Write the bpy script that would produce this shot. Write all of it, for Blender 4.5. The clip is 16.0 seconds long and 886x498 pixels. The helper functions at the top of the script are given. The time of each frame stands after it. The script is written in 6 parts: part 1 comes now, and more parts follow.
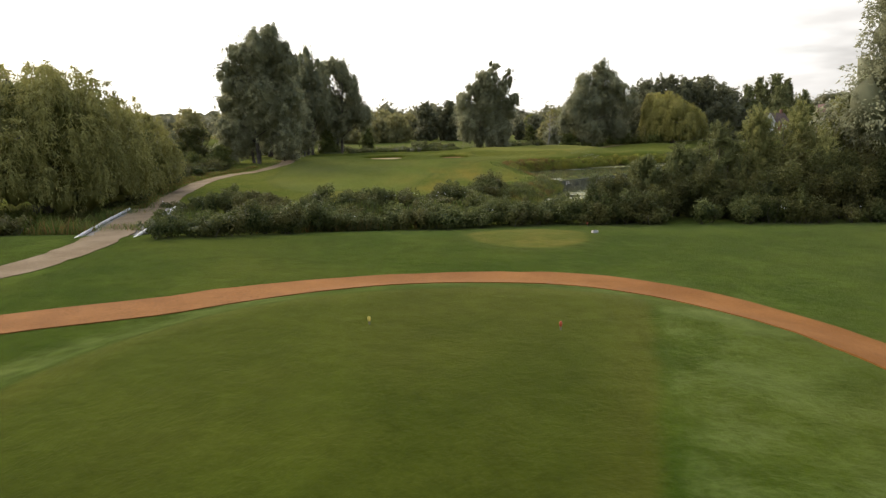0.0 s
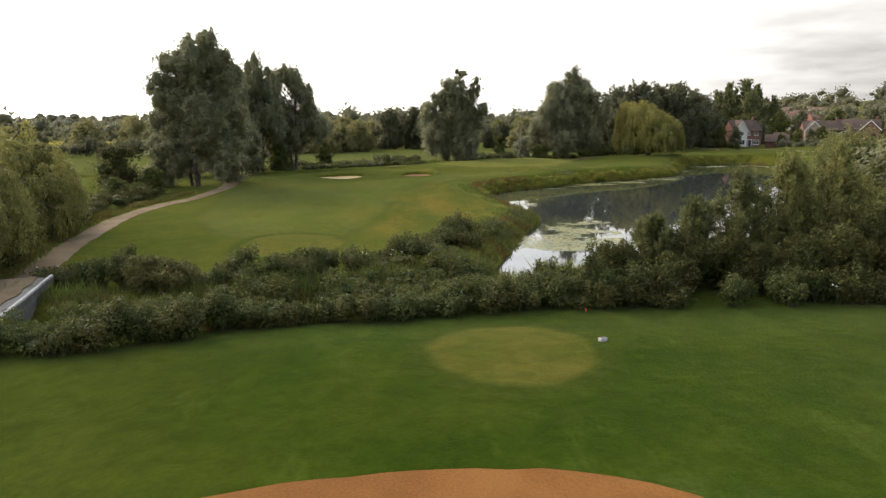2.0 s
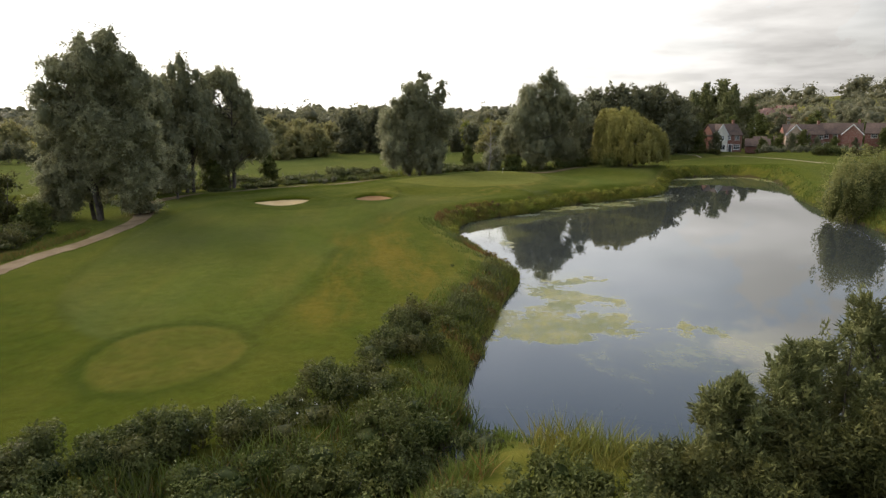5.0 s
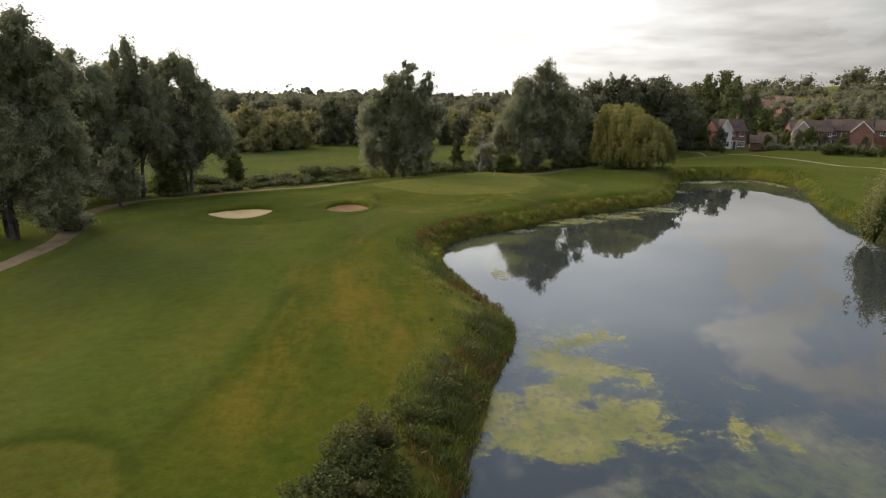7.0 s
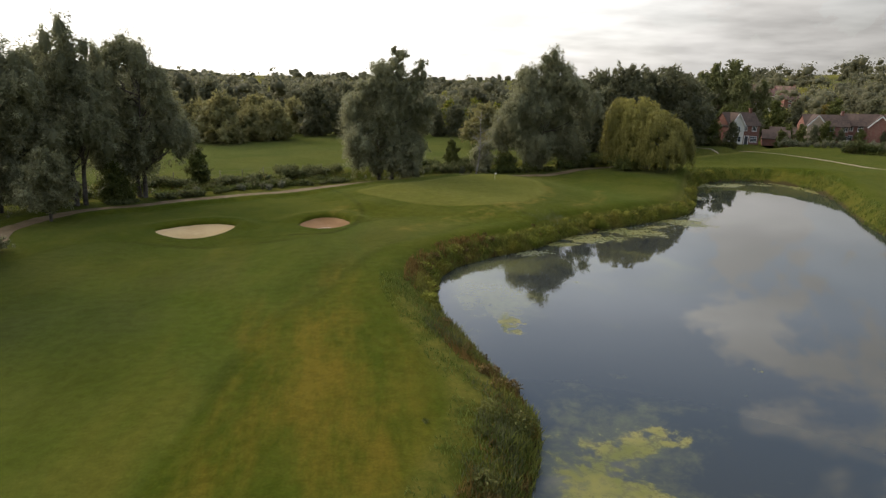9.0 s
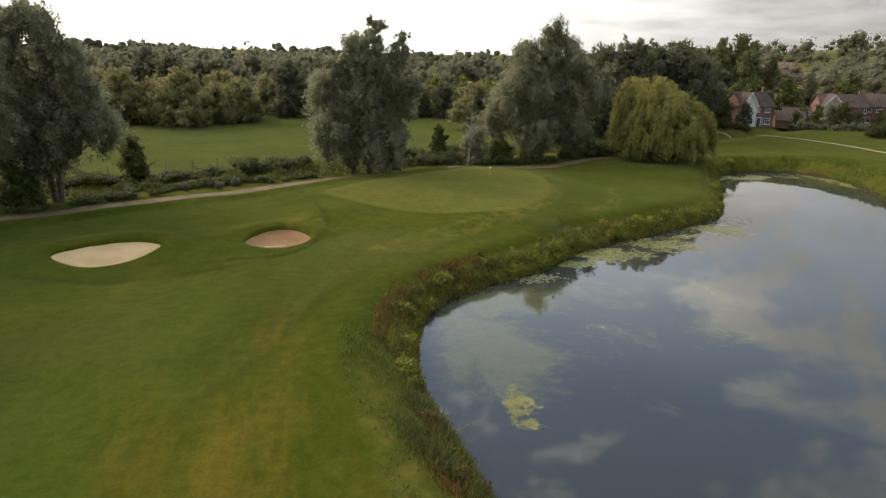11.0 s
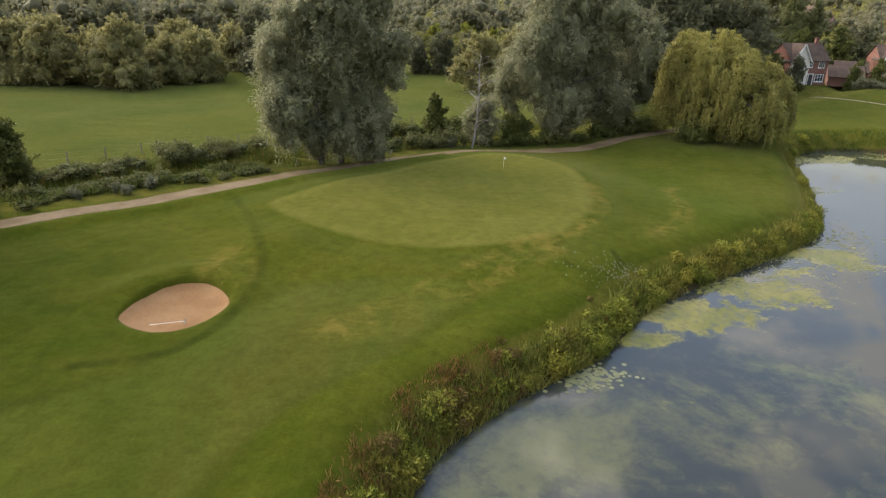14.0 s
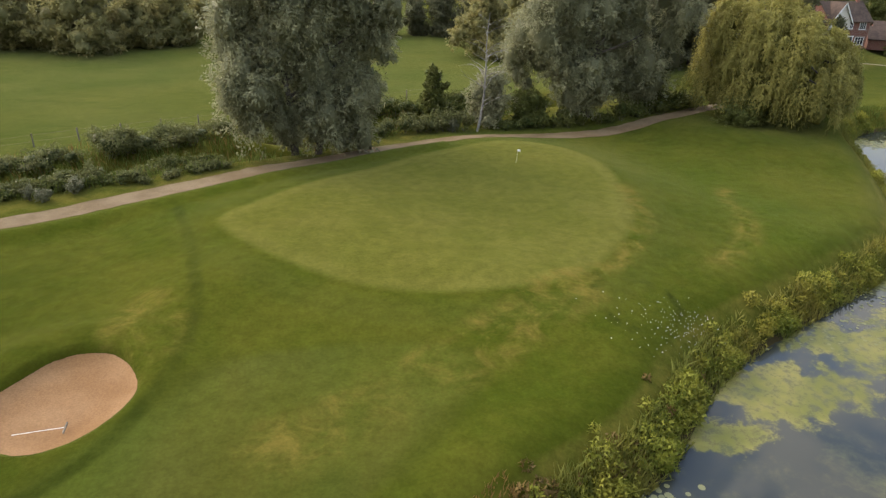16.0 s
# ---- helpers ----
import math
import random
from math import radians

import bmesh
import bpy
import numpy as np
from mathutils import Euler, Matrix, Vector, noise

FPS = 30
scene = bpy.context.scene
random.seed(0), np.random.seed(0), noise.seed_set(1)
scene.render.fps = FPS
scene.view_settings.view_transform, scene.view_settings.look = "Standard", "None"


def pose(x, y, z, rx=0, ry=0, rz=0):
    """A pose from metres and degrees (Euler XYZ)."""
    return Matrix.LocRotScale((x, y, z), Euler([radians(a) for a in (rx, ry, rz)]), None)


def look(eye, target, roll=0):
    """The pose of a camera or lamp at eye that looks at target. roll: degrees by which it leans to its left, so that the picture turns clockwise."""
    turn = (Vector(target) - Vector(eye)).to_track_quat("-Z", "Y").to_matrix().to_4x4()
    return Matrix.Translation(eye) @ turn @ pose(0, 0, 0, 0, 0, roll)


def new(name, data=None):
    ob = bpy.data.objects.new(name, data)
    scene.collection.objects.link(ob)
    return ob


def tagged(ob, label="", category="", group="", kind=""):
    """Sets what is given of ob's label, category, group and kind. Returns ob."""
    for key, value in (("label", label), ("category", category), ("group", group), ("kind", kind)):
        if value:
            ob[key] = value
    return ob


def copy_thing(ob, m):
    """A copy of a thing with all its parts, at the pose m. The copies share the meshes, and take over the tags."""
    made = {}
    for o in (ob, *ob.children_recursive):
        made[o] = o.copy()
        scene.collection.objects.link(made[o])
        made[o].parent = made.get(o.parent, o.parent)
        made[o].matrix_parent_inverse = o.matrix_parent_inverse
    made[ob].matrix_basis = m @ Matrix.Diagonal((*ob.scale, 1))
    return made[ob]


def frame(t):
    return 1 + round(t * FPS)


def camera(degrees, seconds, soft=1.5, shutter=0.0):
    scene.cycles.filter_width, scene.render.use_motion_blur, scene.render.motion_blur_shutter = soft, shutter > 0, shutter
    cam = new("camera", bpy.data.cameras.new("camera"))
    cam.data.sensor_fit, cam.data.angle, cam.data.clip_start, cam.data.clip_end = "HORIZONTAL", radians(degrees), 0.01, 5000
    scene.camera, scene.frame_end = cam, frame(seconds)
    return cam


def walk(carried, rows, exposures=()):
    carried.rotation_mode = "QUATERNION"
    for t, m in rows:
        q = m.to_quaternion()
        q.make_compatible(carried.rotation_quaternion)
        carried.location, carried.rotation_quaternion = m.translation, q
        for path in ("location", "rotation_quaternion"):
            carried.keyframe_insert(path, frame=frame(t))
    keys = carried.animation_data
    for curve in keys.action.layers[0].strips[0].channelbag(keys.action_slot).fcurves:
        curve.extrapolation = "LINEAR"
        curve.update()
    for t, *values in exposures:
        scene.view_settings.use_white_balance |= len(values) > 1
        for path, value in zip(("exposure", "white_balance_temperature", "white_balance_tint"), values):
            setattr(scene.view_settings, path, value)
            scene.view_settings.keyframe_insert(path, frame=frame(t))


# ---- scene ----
cam = camera(69.9, 16.0, soft=1.3)
PATH = [
    (0, (0.044, -0.027, 4.717), (0.039, 1.935, 4.33), -0.6),
    (0.5, (0.281, 2.669, 5.386), (0.304, 4.631, 5.0), -0.6),
    (1, (0.416, 5.17, 5.889), (0.464, 7.132, 5.503), -0.7),
    (1.5, (0.545, 7.599, 6.544), (0.617, 9.56, 6.155), -0.7),
    (2, (0.782, 9.874, 7.123), (0.877, 11.833, 6.734), -0.6),
    (2.5, (1.108, 12.094, 7.716), (1.228, 14.051, 7.322), -0.5),
    (3, (1.423, 14.265, 8.254), (1.563, 16.22, 7.856), -0.6),
    (3.5, (1.682, 16.731, 8.815), (1.84, 18.684, 8.413), -0.5),
    (4, (1.865, 19.136, 9.298), (2.035, 21.087, 8.893), -0.5),
    (4.5, (2.24, 21.77, 9.777), (2.423, 23.719, 9.369), -0.5),
    (7, (4.649, 35.671, 12.068), (4.873, 37.604, 11.606), 0.5),
    (7.5, (4.878, 38.548, 12.504), (5.108, 40.478, 12.03), 0.7),
    (8, (5.061, 41.582, 12.895), (5.298, 43.508, 12.411), 1.0),
    (10.5, (6.928, 58.046, 13.433), (7.211, 59.945, 12.871), 1.3),
    (11, (7.63, 61.664, 13.507), (7.92, 63.556, 12.927), 1.4),
    (11.5, (8.367, 65.18, 13.583), (8.661, 67.067, 12.988), 1.3),
    (12, (8.994, 68.796, 13.664), (9.291, 70.674, 13.043), 1.4),
    (12.5, (9.554, 72.164, 13.686), (9.851, 74.034, 13.042), 1.4),
    (13, (10.097, 75.74, 13.746), (10.392, 77.601, 13.076), 1.5),
    (13.5, (10.49, 78.99, 13.828), (10.783, 80.84, 13.127), 1.5),
    (14, (10.806, 82.255, 13.872), (11.093, 84.094, 13.139), 1.4),
    (14.5, (11.229, 85.241, 13.881), (11.515, 87.07, 13.123), 1.5),
    (15, (11.7, 88.249, 13.881), (11.986, 90.065, 13.094), 1.6),
    (15.5, (12.089, 90.81, 13.742), (12.373, 92.613, 12.926), 1.5),
    (16, (12.485, 93.137, 13.69), (12.766, 94.926, 12.842), 1.5),
]
walk(cam, [(t, look(eye, target, roll)) for t, eye, target, roll in PATH],
     [(0, -0.28), (2.5, -0.30), (4.5, -0.43), (8, -0.76), (11, -0.56), (13, -0.26), (15, 0.02), (16, 0.02)])

# ---- world, sun, exposure ----
SUN_AZ, SUN_EL = radians(-48), radians(32)      # azimuth from +y towards +x
world = bpy.data.worlds.new("sky")
scene.world = world
world.use_nodes = True
wn, wl = world.node_tree.nodes, world.node_tree.links
wn.clear()
sky = wn.new("ShaderNodeTexSky")
sky.sky_type, sky.sun_disc = "NISHITA", False
sky.sun_elevation, sky.sun_rotation = SUN_EL, SUN_AZ
sky.air_density, sky.dust_density, sky.ozone_density = 1.0, 3.0, 1.0
wtc = wn.new("ShaderNodeTexCoord")
wsep = wn.new("ShaderNodeSeparateXYZ")
wl.new(wtc.outputs["Generated"], wsep.inputs[0])
# broken cloud deck: direction projected on a flat layer
wz = wn.new("ShaderNodeMath"); wz.operation = "MAXIMUM"; wz.inputs[1].default_value = 0.03
wl.new(wsep.outputs["Z"], wz.inputs[0])
wadd = wn.new("ShaderNodeMath"); wadd.operation = "ADD"; wadd.inputs[1].default_value = 0.12
wl.new(wz.outputs[0], wadd.inputs[0])
wdx = wn.new("ShaderNodeMath"); wdx.operation = "DIVIDE"
wdy = wn.new("ShaderNodeMath"); wdy.operation = "DIVIDE"
wl.new(wsep.outputs["X"], wdx.inputs[0]); wl.new(wadd.outputs[0], wdx.inputs[1])
wl.new(wsep.outputs["Y"], wdy.inputs[0]); wl.new(wadd.outputs[0], wdy.inputs[1])
wcomb = wn.new("ShaderNodeCombineXYZ")
wl.new(wdx.outputs[0], wcomb.inputs[0]); wl.new(wdy.outputs[0], wcomb.inputs[1])
wnoise = wn.new("ShaderNodeTexNoise")
wnoise.inputs["Scale"].default_value, wnoise.inputs["Detail"].default_value, wnoise.inputs["Roughness"].default_value = 3.6, 10, 0.62
wnoise.inputs["Distortion"].default_value = 0.3
wmap = wn.new("ShaderNodeMapping")
wmap.inputs["Scale"].default_value, wmap.inputs["Location"].default_value = (1.0, 1.0, 1.5), (0.35, 0.1, 0.2)
wl.new(wtc.outputs["Generated"], wmap.inputs[0])
wl.new(wmap.outputs[0], wnoise.inputs["Vector"])
wramp = wn.new("ShaderNodeValToRGB")
wramp.color_ramp.elements[0].position, wramp.color_ramp.elements[0].color = 0.49, (0, 0, 0, 1)
wramp.color_ramp.elements[1].position, wramp.color_ramp.elements[1].color = 0.575, (1, 1, 1, 1)
wl.new(wnoise.outputs["Fac"], wramp.inputs[0])
# thin cloud and haze everywhere near the horizon
whz = wn.new("ShaderNodeMapRange")
whz.inputs["From Min"].default_value, whz.inputs["From Max"].default_value = 0.14, 0.46
whz.inputs["To Min"].default_value, whz.inputs["To Max"].default_value = 0.92, 0.0
wl.new(wsep.outputs["Z"], whz.inputs["Value"])
wmax = wn.new("ShaderNodeMath"); wmax.operation = "MAXIMUM"
wl.new(wramp.outputs["Color"], wmax.inputs[0]); wl.new(whz.outputs[0], wmax.inputs[1])
# cloud is brightest round the veiled sun
wdir = wn.new("ShaderNodeVectorMath"); wdir.operation = "DOT_PRODUCT"
wl.new(wtc.outputs["Generated"], wdir.inputs[0])
wdir.inputs[1].default_value = (math.sin(SUN_AZ) * math.cos(SUN_EL), math.cos(SUN_AZ) * math.cos(SUN_EL), math.sin(SUN_EL))
wglow = wn.new("ShaderNodeMapRange"); wglow.interpolation_type = "SMOOTHSTEP"
wglow.inputs["From Min"].default_value, wglow.inputs["From Max"].default_value = -0.1, 1.0
wglow.inputs["To Min"].default_value, wglow.inputs["To Max"].default_value = 0.58, 3.2
wl.new(wdir.outputs["Value"], wglow.inputs["Value"])
# undersides of the clouds go grey
wshade = wn.new("ShaderNodeTexNoise")
wshade.inputs["Scale"].default_value, wshade.inputs["Detail"].default_value = 1.6, 5
wl.new(wcomb.outputs[0], wshade.inputs["Vector"])
wdim = wn.new("ShaderNodeMapRange")
wdim.inputs["From Min"].default_value, wdim.inputs["From Max"].default_value = 0.35, 0.65
wdim.inputs["To Min"].default_value, wdim.inputs["To Max"].default_value = 0.80, 1.14
wl.new(wshade.outputs["Fac"], wdim.inputs["Value"])
wpow = wn.new("ShaderNodeMath"); wpow.operation = "MULTIPLY"
wl.new(wglow.outputs[0], wpow.inputs[0]); wl.new(wdim.outputs[0], wpow.inputs[1])
wrise = wn.new("ShaderNodeMapRange")
wrise.inputs["From Min"].default_value, wrise.inputs["From Max"].default_value = 0.10, 0.32
wrise.inputs["To Min"].default_value, wrise.inputs["To Max"].default_value = 1.10, 1.75
wl.new(wsep.outputs["Z"], wrise.inputs["Value"])
wtot = wn.new("ShaderNodeMath"); wtot.operation = "MULTIPLY"
wl.new(wpow.outputs[0], wtot.inputs[0]); wl.new(wrise.outputs[0], wtot.inputs[1])
wcloud = wn.new("ShaderNodeBackground")
wcloud.inputs["Color"].default_value = (1.0, 0.968, 0.925, 1)
wl.new(wtot.outputs[0], wcloud.inputs["Strength"])
wbg = wn.new("ShaderNodeBackground")
wbg.inputs["Strength"].default_value = 0.48
wl.new(sky.outputs["Color"], wbg.inputs["Color"])
wmix = wn.new("ShaderNodeMixShader")
wl.new(wmax.outputs[0], wmix.inputs[0])
wl.new(wbg.outputs[0], wmix.inputs[1])
wl.new(wcloud.outputs[0], wmix.inputs[2])
wout = wn.new("ShaderNodeOutputWorld")
wl.new(wmix.outputs[0], wout.inputs[0])

sun = new("sun", bpy.data.lights.new("sun", "SUN"))
sun.data.energy, sun.data.angle, sun.data.color = 0.85, radians(28), (1.0, 0.90, 0.72)
sun.matrix_world = look((0, 0, 60), (-math.sin(SUN_AZ) * math.cos(SUN_EL), -math.cos(SUN_AZ) * math.cos(SUN_EL), 60 - math.sin(SUN_EL)))

# ---- materials ----
class Nodes:
    """A node material under construction."""
    def __init__(self, name, roughness=0.8, metallic=0.0):
        self.m = bpy.data.materials.new(name)
        self.m.use_nodes = True
        self.t = self.m.node_tree
        self.b = self.t.nodes["Principled BSDF"]
        self.b.inputs["Roughness"].default_value = roughness
        self.b.inputs["Metallic"].default_value = metallic
        self.pos = self.t.nodes.new("ShaderNodeTexCoord").outputs["Object"]

    def put(self, socket, v):
        if isinstance(v, bpy.types.NodeSocket):
            self.t.links.new(v, socket)
        elif isinstance(v, (tuple, list)):
            socket.default_value = (*v, 1) if len(v) == 3 and socket.type == "RGBA" else v
        else:
            socket.default_value = v

    def noise(self, scale, detail=3, rough=0.55, stretch=None, offset=0.0, warp=0.0):
        n = self.t.nodes.new("ShaderNodeTexNoise")
        n.inputs["Scale"].default_value, n.inputs["Detail"].default_value = scale, detail
        n.inputs["Roughness"].default_value, n.inputs["Distortion"].default_value = rough, warp
        src = self.pos
        if stretch or offset:
            mp = self.t.nodes.new("ShaderNodeMapping")
            mp.inputs["Scale"].default_value = stretch[:3] if stretch else (1, 1, 1)
            mp.inputs["Rotation"].default_value = (0, 0, stretch[3] if stretch and len(stretch) > 3 else 0)
            mp.inputs["Location"].default_value = (offset, offset * 0.7, 0)
            self.t.links.new(src, mp.inputs[0])
            src = mp.outputs[0]
        self.t.links.new(src, n.inputs["Vector"])
        return n.outputs["Fac"]

    def attr(self, name):
        n = self.t.nodes.new("ShaderNodeAttribute")
        n.attribute_name = name
        return n.outputs["Fac"]

    def rnd(self):
        return self.t.nodes.new("ShaderNodeObjectInfo").outputs["Random"]

    def step(self, v, a, b, lo=0.0, hi=1.0):
        n = self.t.nodes.new("ShaderNodeMapRange")
        n.interpolation_type = "SMOOTHSTEP"
        for k, x in (("Value", v), ("From Min", a), ("From Max", b), ("To Min", lo), ("To Max", hi)):
            self.put(n.inputs[k], x)
        return n.outputs[0]

    def op(self, kind, a, b=0.0):
        n = self.t.nodes.new("ShaderNodeMath")
        n.operation = kind
        self.put(n.inputs[0], a)
        self.put(n.inputs[1], b)
        return n.outputs[0]

    def mix(self, f, a, b):
        n = self.t.nodes.new("ShaderNodeMixRGB")
        self.put(n.inputs[0], f)
        self.put(n.inputs[1], a)
        self.put(n.inputs[2], b)
        return n.outputs[0]

    def scale(self, c, f):
        n = self.t.nodes.new("ShaderNodeVectorMath")
        n.operation = "SCALE"
        self.put(n.inputs[0], c)
        self.put(n.inputs["Scale"], f)
        return n.outputs[0]

    def tint(self, c, by):
        n = self.t.nodes.new("ShaderNodeVectorMath")
        n.operation = "MULTIPLY"
        self.put(n.inputs[0], c)
        self.put(n.inputs[1], by)
        return n.outputs[0]

    def colour(self, c):
        self.put(self.b.inputs["Base Color"], c)
        return self

    def bump(self, h, strength=0.4, dist=0.05):
        n = self.t.nodes.new("ShaderNodeBump")
        n.inputs["Strength"].default_value, n.inputs["Distance"].default_value = strength, dist
        self.put(n.inputs["Height"], h)
        self.t.links.new(n.outputs[0], self.b.inputs["Normal"])
        return self


def leaf_material(name, dark, light, tip=None, through_light=0.3, rough=0.55):
    """Foliage: colour runs with each leaf's tone, painted light and shade included; some light passes through."""
    k = Nodes(name, rough)
    k.b.inputs["Specular IOR Level"].default_value = 0.12
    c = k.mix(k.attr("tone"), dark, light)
    c = k.mix(k.step(k.noise(0.35, 2), 0.4, 0.7, 0, 0.35), c, tip or light)
    k.colour(c)
    tr = k.t.nodes.new("ShaderNodeBsdfTranslucent")
    k.put(tr.inputs["Color"], c)
    mx = k.t.nodes.new("ShaderNodeMixShader")
    mx.inputs[0].default_value = through_light
    k.t.links.new(k.b.outputs[0], mx.inputs[1])
    k.t.links.new(tr.outputs[0], mx.inputs[2])
    k.t.links.new(mx.outputs[0], k.t.nodes["Material Output"].inputs[0])
    return k.m


def plain(name, colour, rough=0.7, vary=0.18, scale=6.0, metallic=0.0, bump=0.15):
    """A surface of one colour with grain and stains."""
    k = Nodes(name, rough, metallic)
    f = k.op("ADD", k.step(k.noise(scale, 4), 0.3, 0.7, -vary, vary), k.step(k.noise(scale * 0.13, 2), 0.3, 0.7, -vary, vary))
    k.colour(k.scale(colour, k.op("ADD", 1.0, f)))
    if bump:
        k.bump(k.noise(scale * 5, 3), bump, 0.02)
    return k.m


MAT = {}
MAT["willow"] = leaf_material("grey_green_leaves", (0.140, 0.143, 0.077), (0.350, 0.342, 0.195), through_light=0.42)
MAT["weeping"] = leaf_material("yellow_green_leaves", (0.115, 0.110, 0.026), (0.370, 0.332, 0.092), through_light=0.35)
MAT["weeping_dark"] = leaf_material("olive_leaves", (0.125, 0.124, 0.032), (0.390, 0.355, 0.112), through_light=0.35)
MAT["bramble"] = leaf_material("bramble_leaves", (0.040, 0.052, 0.015), (0.138, 0.150, 0.045), (0.150, 0.105, 0.036))
MAT["shrub"] = leaf_material("shrub_leaves", (0.046, 0.060, 0.014), (0.148, 0.160, 0.044), (0.155, 0.135, 0.040))
MAT["thicket"] = leaf_material("thicket_leaves", (0.032, 0.039, 0.011), (0.125, 0.126, 0.038), (0.130, 0.096, 0.032))
MAT["sapling"] = leaf_material("pale_shrub_leaves", (0.100, 0.110, 0.034), (0.290, 0.280, 0.098), through_light=0.45)
# the next three leaf colours are paled and blued: distance haze painted in
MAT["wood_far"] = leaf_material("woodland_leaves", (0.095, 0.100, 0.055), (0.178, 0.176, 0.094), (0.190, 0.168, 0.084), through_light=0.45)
MAT["wood_haze"] = leaf_material("hazed_wood_leaves", (0.130, 0.130, 0.078), (0.225, 0.216, 0.120), (0.240, 0.208, 0.105), through_light=0.5)
MAT["wood_green"] = leaf_material("field_tree_leaves", (0.195, 0.190, 0.082), (0.330, 0.304, 0.128), (0.360, 0.285, 0.108), through_light=0.5)
MAT["poplar"] = leaf_material("poplar_leaves", (0.110, 0.122, 0.046), (0.215, 0.220, 0.090), (0.210, 0.195, 0.080))
MAT["streamside"] = leaf_material("streamside_leaves", (0.062, 0.074, 0.024), (0.200, 0.204, 0.076), (0.185, 0.162, 0.064))
MAT["gold"] = leaf_material("golden_leaves", (0.110, 0.085, 0.018), (0.240, 0.180, 0.040))
MAT["reed"] = leaf_material("reed_blades", (0.090, 0.112, 0.020), (0.270, 0.270, 0.062), (0.290, 0.200, 0.055))
MAT["dry_reed"] = leaf_material("russet_reed_blades", (0.110, 0.070, 0.022), (0.300, 0.190, 0.060), (0.150, 0.140, 0.040))
MAT["tuft"] = leaf_material("grass_blades", (0.068, 0.100, 0.016), (0.185, 0.210, 0.050))
MAT["silver"] = leaf_material("grey_sedge_leaves", (0.095, 0.100, 0.052), (0.260, 0.255, 0.160))
MAT["sedge"] = leaf_material("sedge_leaves", (0.060, 0.072, 0.026), (0.165, 0.170, 0.075))
MAT["herb"] = leaf_material("herbage_leaves", (0.070, 0.100, 0.012), (0.330, 0.325, 0.050), (0.330, 0.230, 0.045))
MAT["russet"] = leaf_material("russet_leaves", (0.080, 0.058, 0.020), (0.215, 0.140, 0.045), (0.140, 0.120, 0.035))
MAT["lily"] = leaf_material("lily_pad", (0.085, 0.095, 0.040), (0.190, 0.190, 0.085), through_light=0.02, rough=0.5)
MAT["lily"].node_tree.nodes["Principled BSDF"].inputs["Specular IOR Level"].default_value = 0.3
MAT["bark"] = plain("bark", (0.085, 0.070, 0.055), 0.9, 0.35, 3.0, bump=0.6)
MAT["birch_bark"] = plain("birch_bark", (0.25, 0.23, 0.20), 0.8, 0.3, 4.0)
MAT["white_paint"] = plain("white_paint", (0.74, 0.73, 0.70), 0.5, 0.10, 3.0)
MAT["kerb"] = plain("worn_white_paint", (0.42, 0.40, 0.36), 0.85, 0.2, 3.0)
MAT["concrete"] = plain("concrete", (0.125, 0.115, 0.095), 0.85, 0.2, 3.0)
MAT["yellow"] = plain("yellow_plastic", (0.62, 0.48, 0.10), 0.4, 0.1, 20)
MAT["flag"] = plain("white_cloth", (0.80, 0.80, 0.78), 0.8, 0.05, 8.0)
MAT["render"] = plain("cream_render", (0.70, 0.66, 0.58), 0.85, 0.08, 1.5)
MAT["slate"] = plain("brown_roof_tile", (0.070, 0.046, 0.034), 0.95, 0.25, 1.8)
MAT["clay"] = plain("red_roof_tile", (0.150, 0.080, 0.060), 0.8, 0.3, 1.8)
MAT["red"] = plain("red_plastic", (0.42, 0.07, 0.03), 0.4, 0.1, 20)
MAT["timber"] = plain("weathered_timber", (0.20, 0.17, 0.13), 0.85, 0.25, 5.0)
MAT["door"] = plain("dark_door_paint", (0.035, 0.035, 0.04), 0.4, 0.1, 4.0)


def brick_material():
    k = Nodes("red_brick", 0.85)
    br = k.t.nodes.new("ShaderNodeTexBrick")
    br.inputs["Scale"].default_value = 4.4
    br.inputs["Mortar Size"].default_value = 0.012
    br.inputs["Color1"].default_value, br.inputs["Color2"].default_value = (0.215, 0.085, 0.058, 1), (0.160, 0.065, 0.046, 1)
    br.inputs["Mortar"].default_value = (0.34, 0.28, 0.23, 1)
    mp = k.t.nodes.new("ShaderNodeMapping")
    mp.inputs["Rotation"].default_value = (radians(90), 0, 0)
    k.t.links.new(k.pos, mp.inputs[0])
    k.t.links.new(mp.outputs[0], br.inputs["Vector"])
    k.colour(k.mix(k.step(k.noise(0.8, 3), 0.35, 0.7, 0, 0.3), br.outputs["Color"], (0.16, 0.07, 0.05)))
    return k.m


MAT["tan"] = plain("tan_render", (0.40, 0.31, 0.22), 0.85, 0.12, 1.5)
MAT["brick"] = brick_material()
k = Nodes("window_glass", 0.06)
k.colour((0.02, 0.025, 0.03))
MAT["glass"] = k.m


